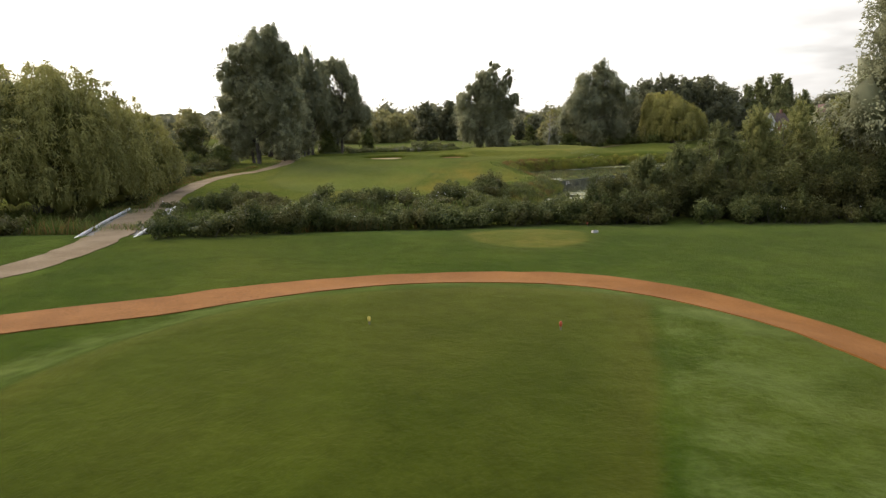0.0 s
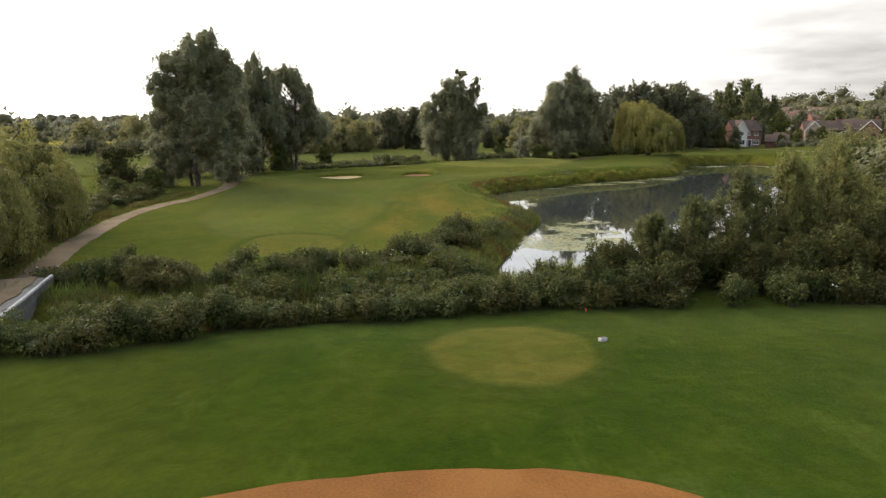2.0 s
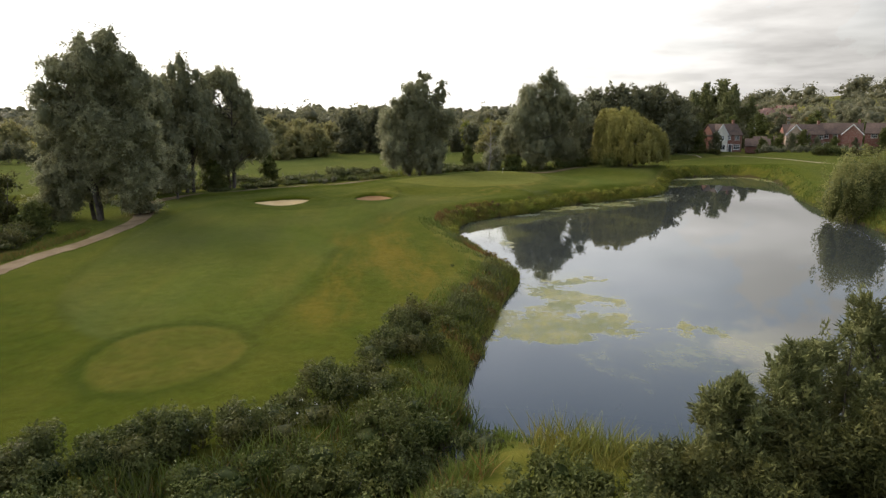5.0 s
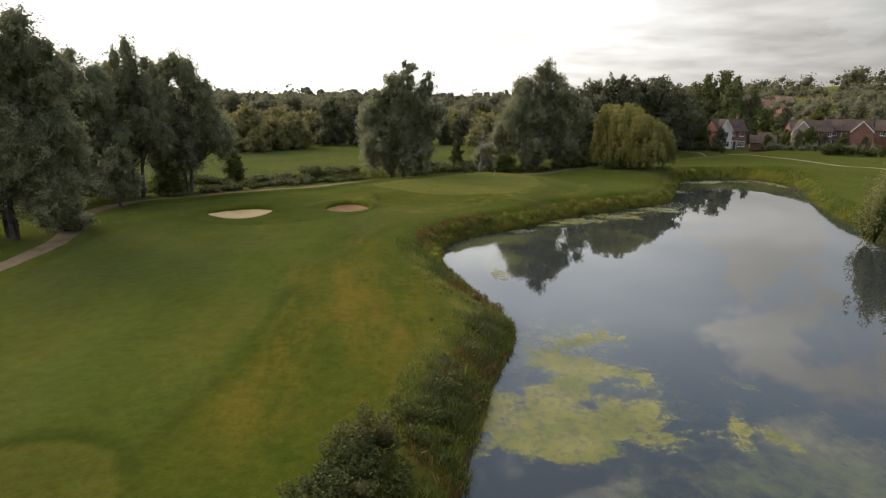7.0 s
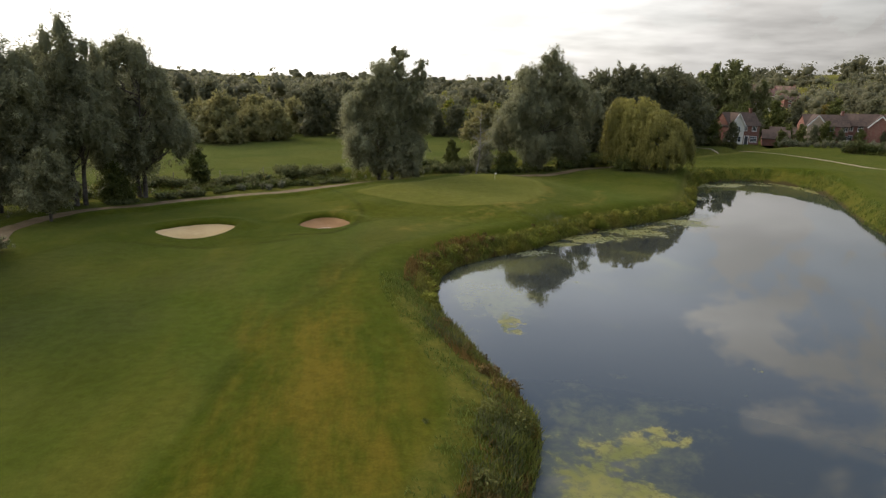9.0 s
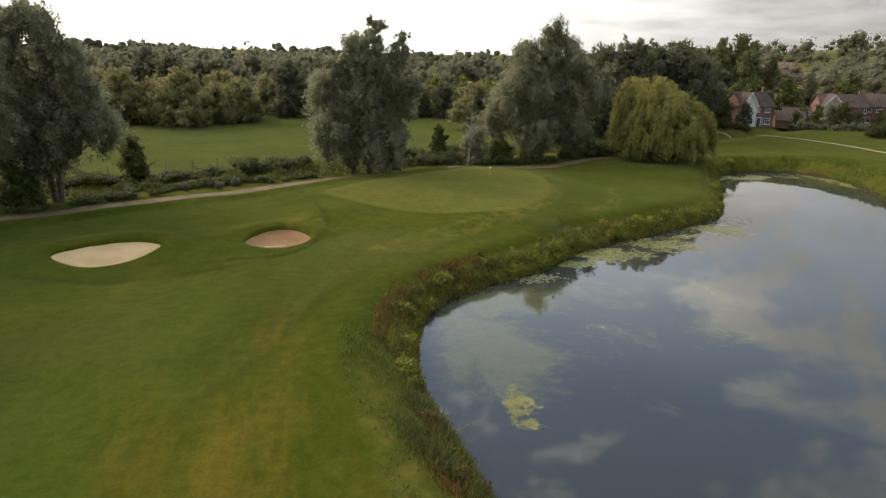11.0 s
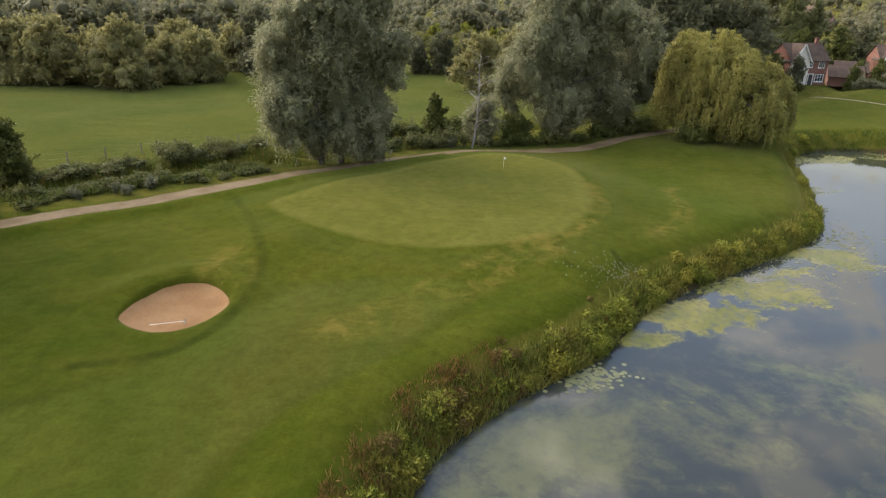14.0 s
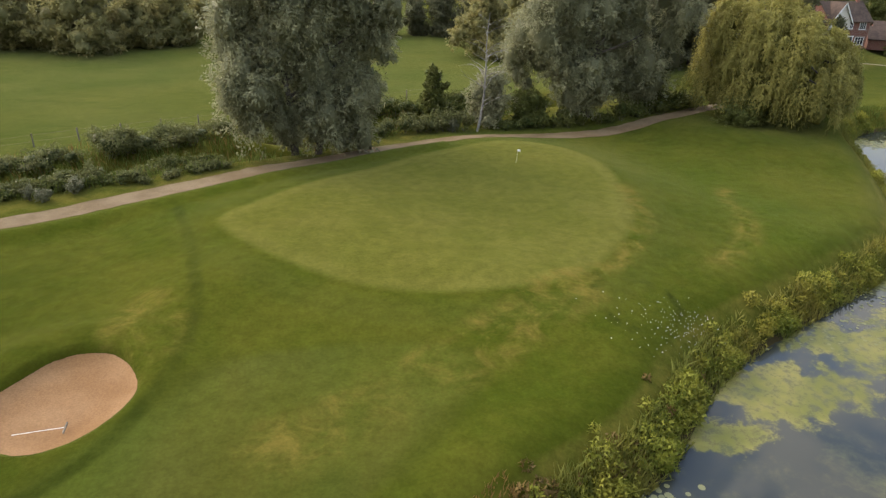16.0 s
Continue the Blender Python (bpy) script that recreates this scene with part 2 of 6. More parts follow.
def water_material():
    """Still water: clear, or under a thin green film, or under rafts of blanket weed with ragged edges."""
    k = Nodes("pond_water", 0.02)
    k.b.inputs["IOR"].default_value = 1.38
    near = k.attr("weed")
    ragged = k.op("ADD", k.op("MULTIPLY", k.op("SUBTRACT", k.noise(0.16, 7, 0.66, offset=3.0, warp=0.6), 0.5), 1.5),
                  k.op("MULTIPLY", k.op("SUBTRACT", k.noise(1.1, 5, 0.7, offset=5.0, warp=0.4), 0.5), 0.7))
    cover = k.step(k.op("ADD", near, ragged), 0.46, 0.58)
    cover = k.op("MULTIPLY", cover, k.step(k.noise(2.4, 6, 0.75), 0.32, 0.56, 0.30, 0.92))
    weed = k.mix(k.step(k.noise(0.45, 5, 0.65), 0.35, 0.65), (0.125, 0.130, 0.032), (0.230, 0.205, 0.062))
    film = k.step(k.op("ADD", k.attr("film"), k.op("MULTIPLY", ragged, 0.75)), 0.28, 0.62, 0, 0.55)
    film = k.op("MULTIPLY", film, k.step(k.noise(1.9, 6, 0.72, offset=2.0), 0.34, 0.58, 0.72, 1.0))
    deep = k.mix(film, (0.032, 0.036, 0.033), (0.135, 0.135, 0.050))
    k.colour(k.mix(cover, deep, weed))
    k.put(k.b.inputs["Roughness"], k.step(k.op("MAXIMUM", cover, k.op("MULTIPLY", film, 0.35)), 0, 1, 0.015, 0.34))
    k.put(k.b.inputs["Specular IOR Level"], k.step(cover, 0, 1, 0.5, 0.08))
    k.bump(k.op("ADD", k.noise(1.4, 3, 0.5), k.op("MULTIPLY", cover, k.noise(9.0, 4, 0.6))), 0.014, 0.05)
    return k.m


MAT["water"] = water_material()


def path_material(name, a, b):
    k = Nodes(name, 0.95)
    k.b.inputs["Specular IOR Level"].default_value = 0.12
    c = k.mix(k.step(k.noise(0.5, 4), 0.3, 0.7), a, b)
    c = k.scale(c, k.step(k.noise(14, 4, 0.7), 0.2, 0.8, 0.78, 1.2))
    k.colour(c)
    k.bump(k.noise(30, 4, 0.7), 0.5, 0.02)
    return k.m


MAT["path_red"] = path_material("red_shale", (0.150, 0.062, 0.014), (0.200, 0.088, 0.022))
MAT["path_buff"] = path_material("buff_gravel", (0.128, 0.090, 0.048), (0.180, 0.134, 0.080))
MAT["path_pale"] = path_material("pale_gravel", (0.27, 0.22, 0.14), (0.34, 0.28, 0.19))
MAT["sand"] = path_material("bunker_sand", (0.44, 0.315, 0.150), (0.52, 0.385, 0.205))
MAT["sand_red"] = path_material("damp_bunker_sand", (0.220, 0.122, 0.054), (0.268, 0.158, 0.078))


def grass_material():
    """Turf: closely mown greens, fairway, rough and meadow, told apart by the distance from each edge."""
    k = Nodes("turf", 0.9)
    wob = k.op("MULTIPLY", k.op("SUBTRACT", k.noise(0.9, 3), 0.5), 0.9)
    big = k.noise(0.045, 4, 0.6, offset=11)
    mid = k.noise(0.28, 4, 0.6)
    fair = k.mix(k.step(mid, 0.3, 0.7), (0.050, 0.069, 0.012), (0.062, 0.078, 0.016))
    streak = k.noise(0.16, 4, 0.6, stretch=(1.0, 0.22, 1, radians(-28)), offset=5)
    fair = k.mix(k.step(streak, 0.48, 0.68, 0, 0.8), fair, (0.084, 0.084, 0.018))
    cut = k.noise(0.10, 3, 0.5, stretch=(1.0, 0.10, 1, radians(-36)), offset=9)
    fair = k.mix(k.step(cut, 0.47, 0.53, 0, 0.35), fair, (0.046, 0.066, 0.013))
    fair = k.mix(k.step(k.noise(0.035, 4, 0.6, stretch=(1, 0.6, 1, radians(-30)), offset=41), 0.42, 0.62, 0, 0.6), fair, (0.058, 0.070, 0.027))
    fair = k.scale(fair, k.step(k.noise(0.10, 5, 0.6, stretch=(1, 0.35, 1, radians(-32)), offset=43), 0.3, 0.7, 0.84, 1.16))
    dry = k.op("MULTIPLY", k.step(k.attr("dry"), 0.1, 0.9), k.step(k.noise(0.26, 6, 0.7, stretch=(1, 0.24, 1, radians(-24)), offset=2), 0.43, 0.70, 0, 0.66))
    fair = k.mix(dry, fair, (0.145, 0.102, 0.022))
    semi = k.mix(k.step(k.noise(0.33, 5, 0.65, offset=3), 0.34, 0.66), (0.041, 0.058, 0.008), (0.060, 0.071, 0.012))
    semi = k.mix(dry, semi, (0.140, 0.102, 0.020))
    fair = k.mix(k.step(k.op("ADD", k.attr("fair"), k.op("MULTIPLY", wob, 0.5)), -0.35, 0.35), fair, semi)
    hem = k.step(k.op("ABSOLUTE", k.attr("fair")), 0.05, 0.8, 0.8, 0)
    fair = k.mix(k.op("MULTIPLY", hem, k.step(k.noise(0.12, 2), 0.35, 0.6)), fair, (0.040, 0.052, 0.010))
    fair = k.mix(k.op("MULTIPLY", k.step(k.attr("cutline"), 0.10, 0.50, 0.95, 0), k.step(k.noise(0.5, 3), 0.25, 0.6, 0.4, 1)), fair, (0.024, 0.036, 0.007))
    fair = k.mix(k.op("MULTIPLY", k.step(k.attr("ring"), 0.12, 0.42, 0.85, 0), k.step(k.noise(0.6, 3, offset=1), 0.38, 0.62)), fair, (0.020, 0.030, 0.008))
    rough = k.mix(k.step(k.noise(0.7, 5, 0.7), 0.3, 0.7), (0.050, 0.064, 0.012), (0.110, 0.105, 0.026))
    c = k.mix(k.step(k.op("ADD", k.attr("rough"), wob), -0.6, 0.6), fair, rough)
    lush = k.mix(k.step(k.noise(0.35, 5, 0.65, offset=4), 0.32, 0.68), (0.019, 0.037, 0.004), (0.031, 0.050, 0.006))
    lush = k.mix(k.step(k.noise(0.5, 5, 0.7, stretch=(1, 0.35, 1, 0.6), offset=8), 0.52, 0.72, 0, 0.6), lush, (0.054, 0.082, 0.014))
    c = k.mix(k.attr("tee_side"), c, lush)
    tee = k.mix(k.step(mid, 0.3, 0.7), (0.026, 0.037, 0.005), (0.036, 0.047, 0.008))
    tee = k.mix(k.step(k.noise(0.3, 4, 0.6, stretch=(1, 0.12, 1, 0)), 0.45, 0.62, 0, 0.6), tee, (0.040, 0.055, 0.008))
    tee = k.mix(k.step(k.op("ADD", k.attr("tee"), wob), -1.6, -0.2, 0, 0.14), tee, (0.105, 0.095, 0.024))
    c = k.mix(k.step(k.op("ADD", k.attr("tee"), k.op("MULTIPLY", wob, 0.4)), -0.22, 0.22), tee, c)
    pad = k.op("ADD", k.attr("pad"), k.op("MULTIPLY", wob, 0.5))
    c = k.mix(k.op("MULTIPLY", k.step(pad, 0.3, 1.3, 1, 0), k.step(pad, -0.3, 0.3, 0, 0.75)), c, (0.030, 0.045, 0.008))
    c = k.mix(k.step(pad, -0.3, 0.3, 0.85, 0), c, k.mix(k.step(k.noise(0.4, 5, 0.65, offset=21), 0.35, 0.65), (0.060, 0.070, 0.014), (0.086, 0.082, 0.020)))
    collar_band = k.op("MULTIPLY", k.op("MULTIPLY", k.step(k.attr("tee"), 0.1, 0.5), k.step(k.attr("tee"), 1.6, k.op("ADD", 2.4, k.op("MULTIPLY", k.attr("east"), 3.0)), 1, 0)), k.step(k.noise(0.45, 5, 0.7, offset=13), 0.38, 0.66, 0, 0.7))
    c = k.mix(collar_band, c, (0.080, 0.110, 0.036))
    c = k.mix(k.op("MULTIPLY", k.attr("lush"), k.step(k.noise(0.25, 4, 0.6, offset=17), 0.3, 0.6, 0.5, 1.0)), c, (0.036, 0.060, 0.008))
    ring = k.step(k.op("ABSOLUTE", k.op("SUBTRACT", k.attr("green"), 1.7)), 0.35, 1.5, 1, 0)
    green = k.mix(k.step(mid, 0.3, 0.75), (0.082, 0.092, 0.021), (0.097, 0.103, 0.026))
    green = k.mix(k.step(k.noise(0.14, 4, 0.6, offset=6), 0.45, 0.66, 0, 0.4), green, (0.116, 0.116, 0.034))
    c = k.mix(k.op("MULTIPLY", ring, 0.55), c, (0.056, 0.070, 0.015))
    c = k.mix(k.step(k.op("ADD", k.attr("green"), k.op("MULTIPLY", wob, 0.25)), -0.4, 0.4), green, c)
    collar = k.step(k.op("ABSOLUTE", k.op("ADD", k.attr("green"), 0.5)), 0.2, 0.9, 0.3, 0)
    c = k.mix(collar, c, (0.118, 0.120, 0.036))
    scuff = k.op("MULTIPLY", k.step(k.attr("scuff"), 0.15, 0.8), k.step(k.noise(0.55, 5, 0.7, warp=0.6), 0.38, 0.74))
    c = k.mix(scuff, c, (0.135, 0.114, 0.033))
    # extra blue in the meadow greens paints in some distance haze
    meadow = k.mix(k.step(k.noise(0.12, 5, 0.65), 0.3, 0.7), (0.046, 0.064, 0.015), (0.066, 0.078, 0.022))
    meadow = k.mix(k.step(k.noise(0.5, 4, 0.7, stretch=(0.4, 1.6, 1, 0.2)), 0.54, 0.68, 0, 0.7), meadow, (0.034, 0.052, 0.009))
    tufts = k.op("MULTIPLY", k.step(k.noise(0.9, 5, 0.7, stretch=(0.7, 1.3, 1, 0.3), offset=31), 0.60, 0.70, 0, 0.6), k.step(k.noise(0.06, 3, offset=33), 0.45, 0.6))
    meadow = k.mix(tufts, meadow, (0.024, 0.036, 0.010))
    c = k.mix(k.attr("meadow"), c, meadow)
    far = k.mix(k.step(k.noise(0.006, 3), 0.35, 0.65), (0.060, 0.066, 0.020), (0.150, 0.140, 0.030))
    c = k.mix(k.attr("far"), c, far)
    c = k.mix(k.attr("stubble"), c, (0.33, 0.27, 0.06))
    c = k.mix(k.step(big, 0.42, 0.66, 0, 0.22), c, (0.095, 0.092, 0.020))
    c = k.scale(c, k.step(k.noise(7.0, 5, 0.75), 0.2, 0.8, 0.84, 1.16))
    c = k.scale(c, k.step(k.noise(1.6, 4, 0.65), 0.25, 0.75, 0.86, 1.14))
    mud = k.step(k.attr("bank"), 0.3, 0.7)
    c = k.mix(mud, c, (0.050, 0.042, 0.026))
    c = k.mix(k.op("MULTIPLY", k.attr("worn"), k.step(k.noise(0.8, 4, 0.65, offset=51), 0.3, 0.6, 0.3, 1.0)), c, (0.085, 0.062, 0.038))
    k.colour(k.tint(c, (0.98, 0.93, 0.70)))
    k.b.inputs["Specular IOR Level"].default_value = 0.0
    k.b.inputs["Sheen Weight"].default_value, k.b.inputs["Sheen Roughness"].default_value = 0.11, 0.30
    k.b.inputs["Sheen Tint"].default_value = (0.80, 0.80, 0.42, 1)
    k.bump(k.op("ADD", k.noise(9.0, 5, 0.75), k.op("MULTIPLY", k.noise(1.3, 3), 1.5)), 0.55, 0.06)
    return k.m


MAT["turf"] = grass_material()

# ---- the lie of the land ----
WATER = -3.0


def smooth_line(points, closed=False, n=6):
    """A smooth line through a few plan points."""
    p = np.array(points, float)
    out = []
    m = len(p)
    for i in range(m if closed else m - 1):
        a, b, c, d = (p[(i + q) % m] for q in (-1, 0, 1, 2)) if closed else (p[max(i - 1, 0)], p[i], p[i + 1], p[min(i + 2, m - 1)])
        for t in np.arange(n) / n:
            out.append(0.5 * (2 * b + (c - a) * t + (2 * a - 5 * b + 4 * c - d) * t * t + (3 * b - a - 3 * c + d) * t ** 3))
    if not closed:
        out.append(p[-1])
    return np.array(out)


def line_distance(x, y, line, closed=False):
    """The plan distance of places from a line; inside a closed one it is negative."""
    x, y = np.asarray(x, float), np.asarray(y, float)
    best, odd = np.full(x.shape, 1e9), np.zeros(x.shape, bool)
    segs = zip(line, np.roll(line, -1, 0)) if closed else zip(line[:-1], line[1:])
    for (ax, ay), (bx, by) in segs:
        dx, dy = bx - ax, by - ay
        t = np.clip(((x - ax) * dx + (y - ay) * dy) / (dx * dx + dy * dy + 1e-9), 0, 1)
        best = np.minimum(best, np.hypot(x - ax - t * dx, y - ay - t * dy))
        if closed and abs(dy) > 1e-9:
            odd ^= ((ay > y) != (by > y)) & (x < dx * (y - ay) / dy + ax)
    return np.where(odd, -best, best) if closed else best


def ease(v, a, b):
    t = np.clip((np.asarray(v, float) - a) / (b - a), 0, 1)
    return t * t * (3 - 2 * t)


SHORE = smooth_line([(6, 50), (8.0, 58), (10.4, 66), (13.7, 75), (12.4, 83.5), (10.9, 91), (11.4, 97.5), (13.6, 102.4), (19, 106.6), (23.5, 109.4),
                     (28.5, 114.2), (36, 118.4), (43.5, 122.4), (49, 126.5), (55, 136), (61, 147), (67, 153), (76, 154), (81, 147), (78, 136),
                     (70.5, 122), (66, 112), (62, 99), (58, 86), (54, 70), (46, 56), (35, 47.5), (23, 44.5), (13, 45.5)], True)
DITCH = smooth_line([(-90, 43), (-40, 41), (-20, 39.2), (-8, 39.6), (0, 42), (5, 46.5), (8, 51)])
STREAM = smooth_line([(-120, 106), (-60, 118), (-36, 127), (-18, 134), (-6, 139.5), (4, 144), (9, 147), (15, 151.5), (26, 158), (44, 166), (75, 180), (130, 215)])
GREEN = smooth_line([(5.2, 127), (7, 130.5), (12, 135), (20.5, 140.7), (25.5, 142.6), (29.7, 140.5), (31, 135), (29, 126), (25, 120.5), (21.5, 118.4), (15.5, 118.4), (10.4, 121)], True)
BUNKERS = {"a": (smooth_line([(-13.7, 108.7), (-10.8, 106.2), (-8.1, 107.4), (-6.7, 111.3), (-9.2, 112.7), (-12.1, 111.7)], True), "sand"),
           "b": (smooth_line([(-0.8, 112.3), (1.4, 110.3), (3.5, 111.0), (4.5, 113.6), (3.0, 116.0), (0.6, 115.7)], True), "sand_red")}
TEE_PATH = smooth_line([(-40, 6), (-24, 11.5), (-12.7, 17.2), (-9.3, 18.8), (-6.3, 20.5), (-1.4, 22.1), (4.3, 22.0), (7.4, 19.95), (9.1, 17.1), (10.0, 14.4), (10.6, 10), (10.8, 2), (10.2, -14)])
SIDE_PATH = smooth_line([(-34, 8), (-23, 16.2), (-17.8, 22.4), (-16.8, 27.2), (-17.4, 32), (-19.0, 37.5), (-20.6, 44), (-22.6, 50), (-24.6, 58), (-26.6, 70), (-26.0, 80), (-24.2, 88), (-23.4, 95), (-25.4, 104), (-27.0, 110), (-24.4, 117.5),
                         (-17.5, 122.6), (-7.6, 129.6), (-2.2, 132.9), (3.8, 136.6), (8, 139.2), (16.3, 143.2), (26.4, 146.0), (37.6, 148.4), (47, 153.5), (56, 160)])
FAIRWAY = smooth_line([(-5, 58), (-2, 74), (-0.5, 85), (3.6, 92), (5.6, 98.5), (8, 103), (14, 108.5), (17, 114), (8, 115), (4.6, 111.5), (0, 106), (-8, 103), (-17, 104), (-21, 96), (-21, 80), (-18, 66), (-12, 58)], True)
CUT = smooth_line([(2, 131), (3.6, 126.5), (4.8, 122), (5.5, 118.8), (5.6, 115.4), (4.9, 112.2), (4.0, 109.8), (2.4, 108.2), (-1, 107.4)])
FIRST_TEE = smooth_line([(-9, -6), (-9, 8), (-8.7, 11.6), (-8, 14.6), (-5.8, 17.7), (-1.5, 19.2), (3, 19.4), (5.7, 18.3), (5.3, 15.5), (4, 11.1), (3, 7.8), (1.5, 3), (-1, -6)], True)
TEES = [((4.2, 31.2), (3.0, 3.2)), ((-8.0, 55.8), (3.6, 4.4))]


def roll_noise(x, y, s, seed):
    return np.sin(x / s + seed) * np.cos(y / s * 1.13 + 2 * seed) + 0.5 * np.sin(x / s * 2.3 + y / s * 1.7 + seed)


def land(x, y, holes=True):
    """Ground height at plan places, and its marks."""
    x, y = np.asarray(x, float), np.asarray(y, float)
    shore = line_distance(x, y, SHORE, True)
    ditch = line_distance(x, y, DITCH)
    stream = np.minimum(line_distance(x, y, STREAM), np.hypot((x - 7.0) / 1.5, y - 150.4) - 0.6)      # with an open pool
    green = line_distance(x, y, GREEN, True)
    tee_d = line_distance(x, y, FIRST_TEE, True)
    pad_d = np.full(x.shape, 1e9)
    for (cx, cy), (rx, ry) in TEES:
        pad_d = np.minimum(pad_d, (np.hypot((x - cx) / rx, (y - cy) / ry) - 1) * min(rx, ry))
    tee_side = 1 - ease(y, 37, 41)
    z = -1.45 + 0.66 * tee_side + 0.5 * ease(y, 74, 106)
    z = z + (1 - 0.8 * tee_side) * (0.10 * roll_noise(x, y, 9, 0.4) + 0.06 * roll_noise(x, y, 4, 2.0))
    # first tee stands up as a plateau
    q = np.hypot((x - 0.5) / 11.0, (y - 6.5) / 14.2)
    z = z + 0.50 * (1 - ease(q, 0.86, 1.14))
    z = z - (0.62 - 0.12 * ease(x, 0, 6)) * ease(y, 31, 38) * tee_side
    # raised green with a swale before it, mound by the bunker
    z = z + 0.80 * (1 - ease(green, -2.0, 7.0))
    z = z + 0.5 * np.exp(-((x - 5.6) ** 2 + (y - 120) ** 2) / 10)
    z = z + 0.5 * np.exp(-((x + 20) ** 2 / 60 + (y - 96) ** 2 / 300))
    z = z + 0.9 * ease(x, 34, 48) * np.exp(-((y - 146) / 10) ** 2)
    # the fairway's edge stands a little over the sunken path
    beside = line_distance(x, y, SIDE_PATH)
    z = z + 0.34 * np.exp(-((beside - 2.2) / 0.8) ** 2) * (y < np.interp(x, SIDE_PATH[-61:, 0], SIDE_PATH[-61:, 1])) * ease(y, 108, 116) * (x < 20)
    # far country
    r = np.hypot(x - 20, y - 80)
    az = np.arctan2(x - 20, y - 60)
    z = z + 23 * ease(r, 240, 640) * ease(az, 0.38, 0.72) + 5 * ease(r, 300, 900)
    z = z + 14 * ease(r, 700, 1500) + 3.0 * ease(r, 200, 500) * roll_noise(x, y, 120, 1.0)
    # banks
    d = np.minimum(np.minimum(np.maximum(shore, 0) / (3.4 + 0.6 * (1 - ease(y, 84, 100))), np.maximum(ditch - 0.8, 0) / 3.4), np.maximum(stream - 0.8, 0) / 3.0)
    bank = (1 - np.clip(d, 0, 1)) ** 2
    z = z * (1 - bank) + (WATER + 0.12) * bank
    wet = np.minimum(shore, np.minimum(ditch - 1.1, stream - 1.0))
    z = z - np.clip(-wet * 0.5, 0, 1.2)
    if holes:
        for edge, _ in BUNKERS.values():
            e = line_distance(x, y, edge, True)
            z = z + 0.28 * np.exp(-((e - 1.0) / 1.1) ** 2) * ease(y, edge[:, 1].mean() - 1, edge[:, 1].mean() + 2.5)
            z = z - 0.70 * (1 - ease(e, -0.50, 0.08))
    marks = {
        "green": green, "tee": tee_d, "east": ease(x, 2, 6), "lush": np.exp(-((x - 38.5) / 4.5) ** 2 - ((y - 129) / 9) ** 2),
        "stubble": 1 - ease(line_distance(x, y, np.array([(-300, 420), (-178, 372), (-120, 360)])), 26, 32), "pad": pad_d, "tee_side": tee_side, "bank": 0.6 - np.maximum(wet, -1) * 1.4,
        "rough": 5.2 - np.minimum(np.minimum(shore * (1.3 + 1.5 * ease(y, 84, 100)), ditch), stream * 0.8),
        "dry": ease(14 - np.abs(x - 2.5 - 0.02 * (y - 60)) , 5, 12) * ease(y, 54, 64) * (1 - 0.75 * ease(y, 86, 102)) * (1 - ease(y, 104, 112)),
        "meadow": ease(stream, 2.5, 5.0) * (y > np.interp(x, STREAM[:, 0], STREAM[:, 1])),
        "far": ease(r, 190, 300), "worn": np.exp(-((x - 8.6 - 0.6 * (y - 139)) / 5.0) ** 2 - ((y - 139.4 - 0.5 * (x - 8.6)) / 1.5) ** 2) + np.exp(-((x + 24.6) / 1.6) ** 2 - ((y - 99.5) / 2.6) ** 2),
        "scuff": 2.0 * np.exp(-((x - 3.7) ** 2 / 2.0 + (y - 117.0) ** 2 / 9)) + 1.2 * np.exp(-(line_distance(x, y, np.array([(10, 109.6), (16, 113.4), (22.5, 117.6)])) / 1.5) ** 2)
        + 0.8 * np.exp(-(line_distance(x, y, np.array([(30.6, 131), (29.6, 125.5), (26, 120.2), (21, 118)])) / 0.8) ** 2) + 0.7 * np.exp(-(line_distance(x, y, np.array([(38.5, 132), (35.7, 124.4), (31.5, 120.4)])) / 1.1) ** 2),
        "fair": line_distance(x, y, FAIRWAY, True), "cutline": line_distance(x, y, CUT), "ring": np.abs(np.hypot(x - 25.3, (y - 116.6) * 0.9) - 2.0),
    }
    return z, marks


def ground_z(x, y):
    return float(land(np.array([x]), np.array([y]))[0][0])


# ---- building helpers ----
def mesh_from(name, verts, faces, material, smooth=False, **marks):
    """A mesh from arrays of corners and of faces with one count of corners."""
    v, f = np.asarray(verts, np.float32), np.asarray(faces, np.int32)
    me = bpy.data.meshes.new(name)
    me.vertices.add(len(v))
    me.vertices.foreach_set("co", v.ravel())
    me.loops.add(f.size)
    me.loops.foreach_set("vertex_index", f.ravel())
    me.polygons.add(len(f))
    me.polygons.foreach_set("loop_start", np.arange(len(f), dtype=np.int32) * f.shape[1])
    me.update(calc_edges=True)
    if smooth:
        me.polygons.foreach_set("use_smooth", np.ones(len(f), bool))
    for key, values in marks.items():
        me.attributes.new(key, "FLOAT", "POINT").data.foreach_set("value", np.asarray(values, np.float32))
    me.materials.append(material)
    return me


def hang(ob, parent):
    ob.parent = parent
    return ob


def part(name, bm, material, parent, label=""):
    """Links a bmesh as one mesh object under a thing or a part."""
    me = bpy.data.meshes.new(name)
    bm.to_mesh(me)
    bm.free()
    me.materials.append(material)
    return tagged(hang(new(name, me), parent), label)


def thing(name, place, label, category, group="", turn=0.0):
    ob = new(name)
    ob.empty_display_size = 0.3
    ob.matrix_basis = pose(*place, 0, 0, turn)
    return tagged(ob, label, category, group)


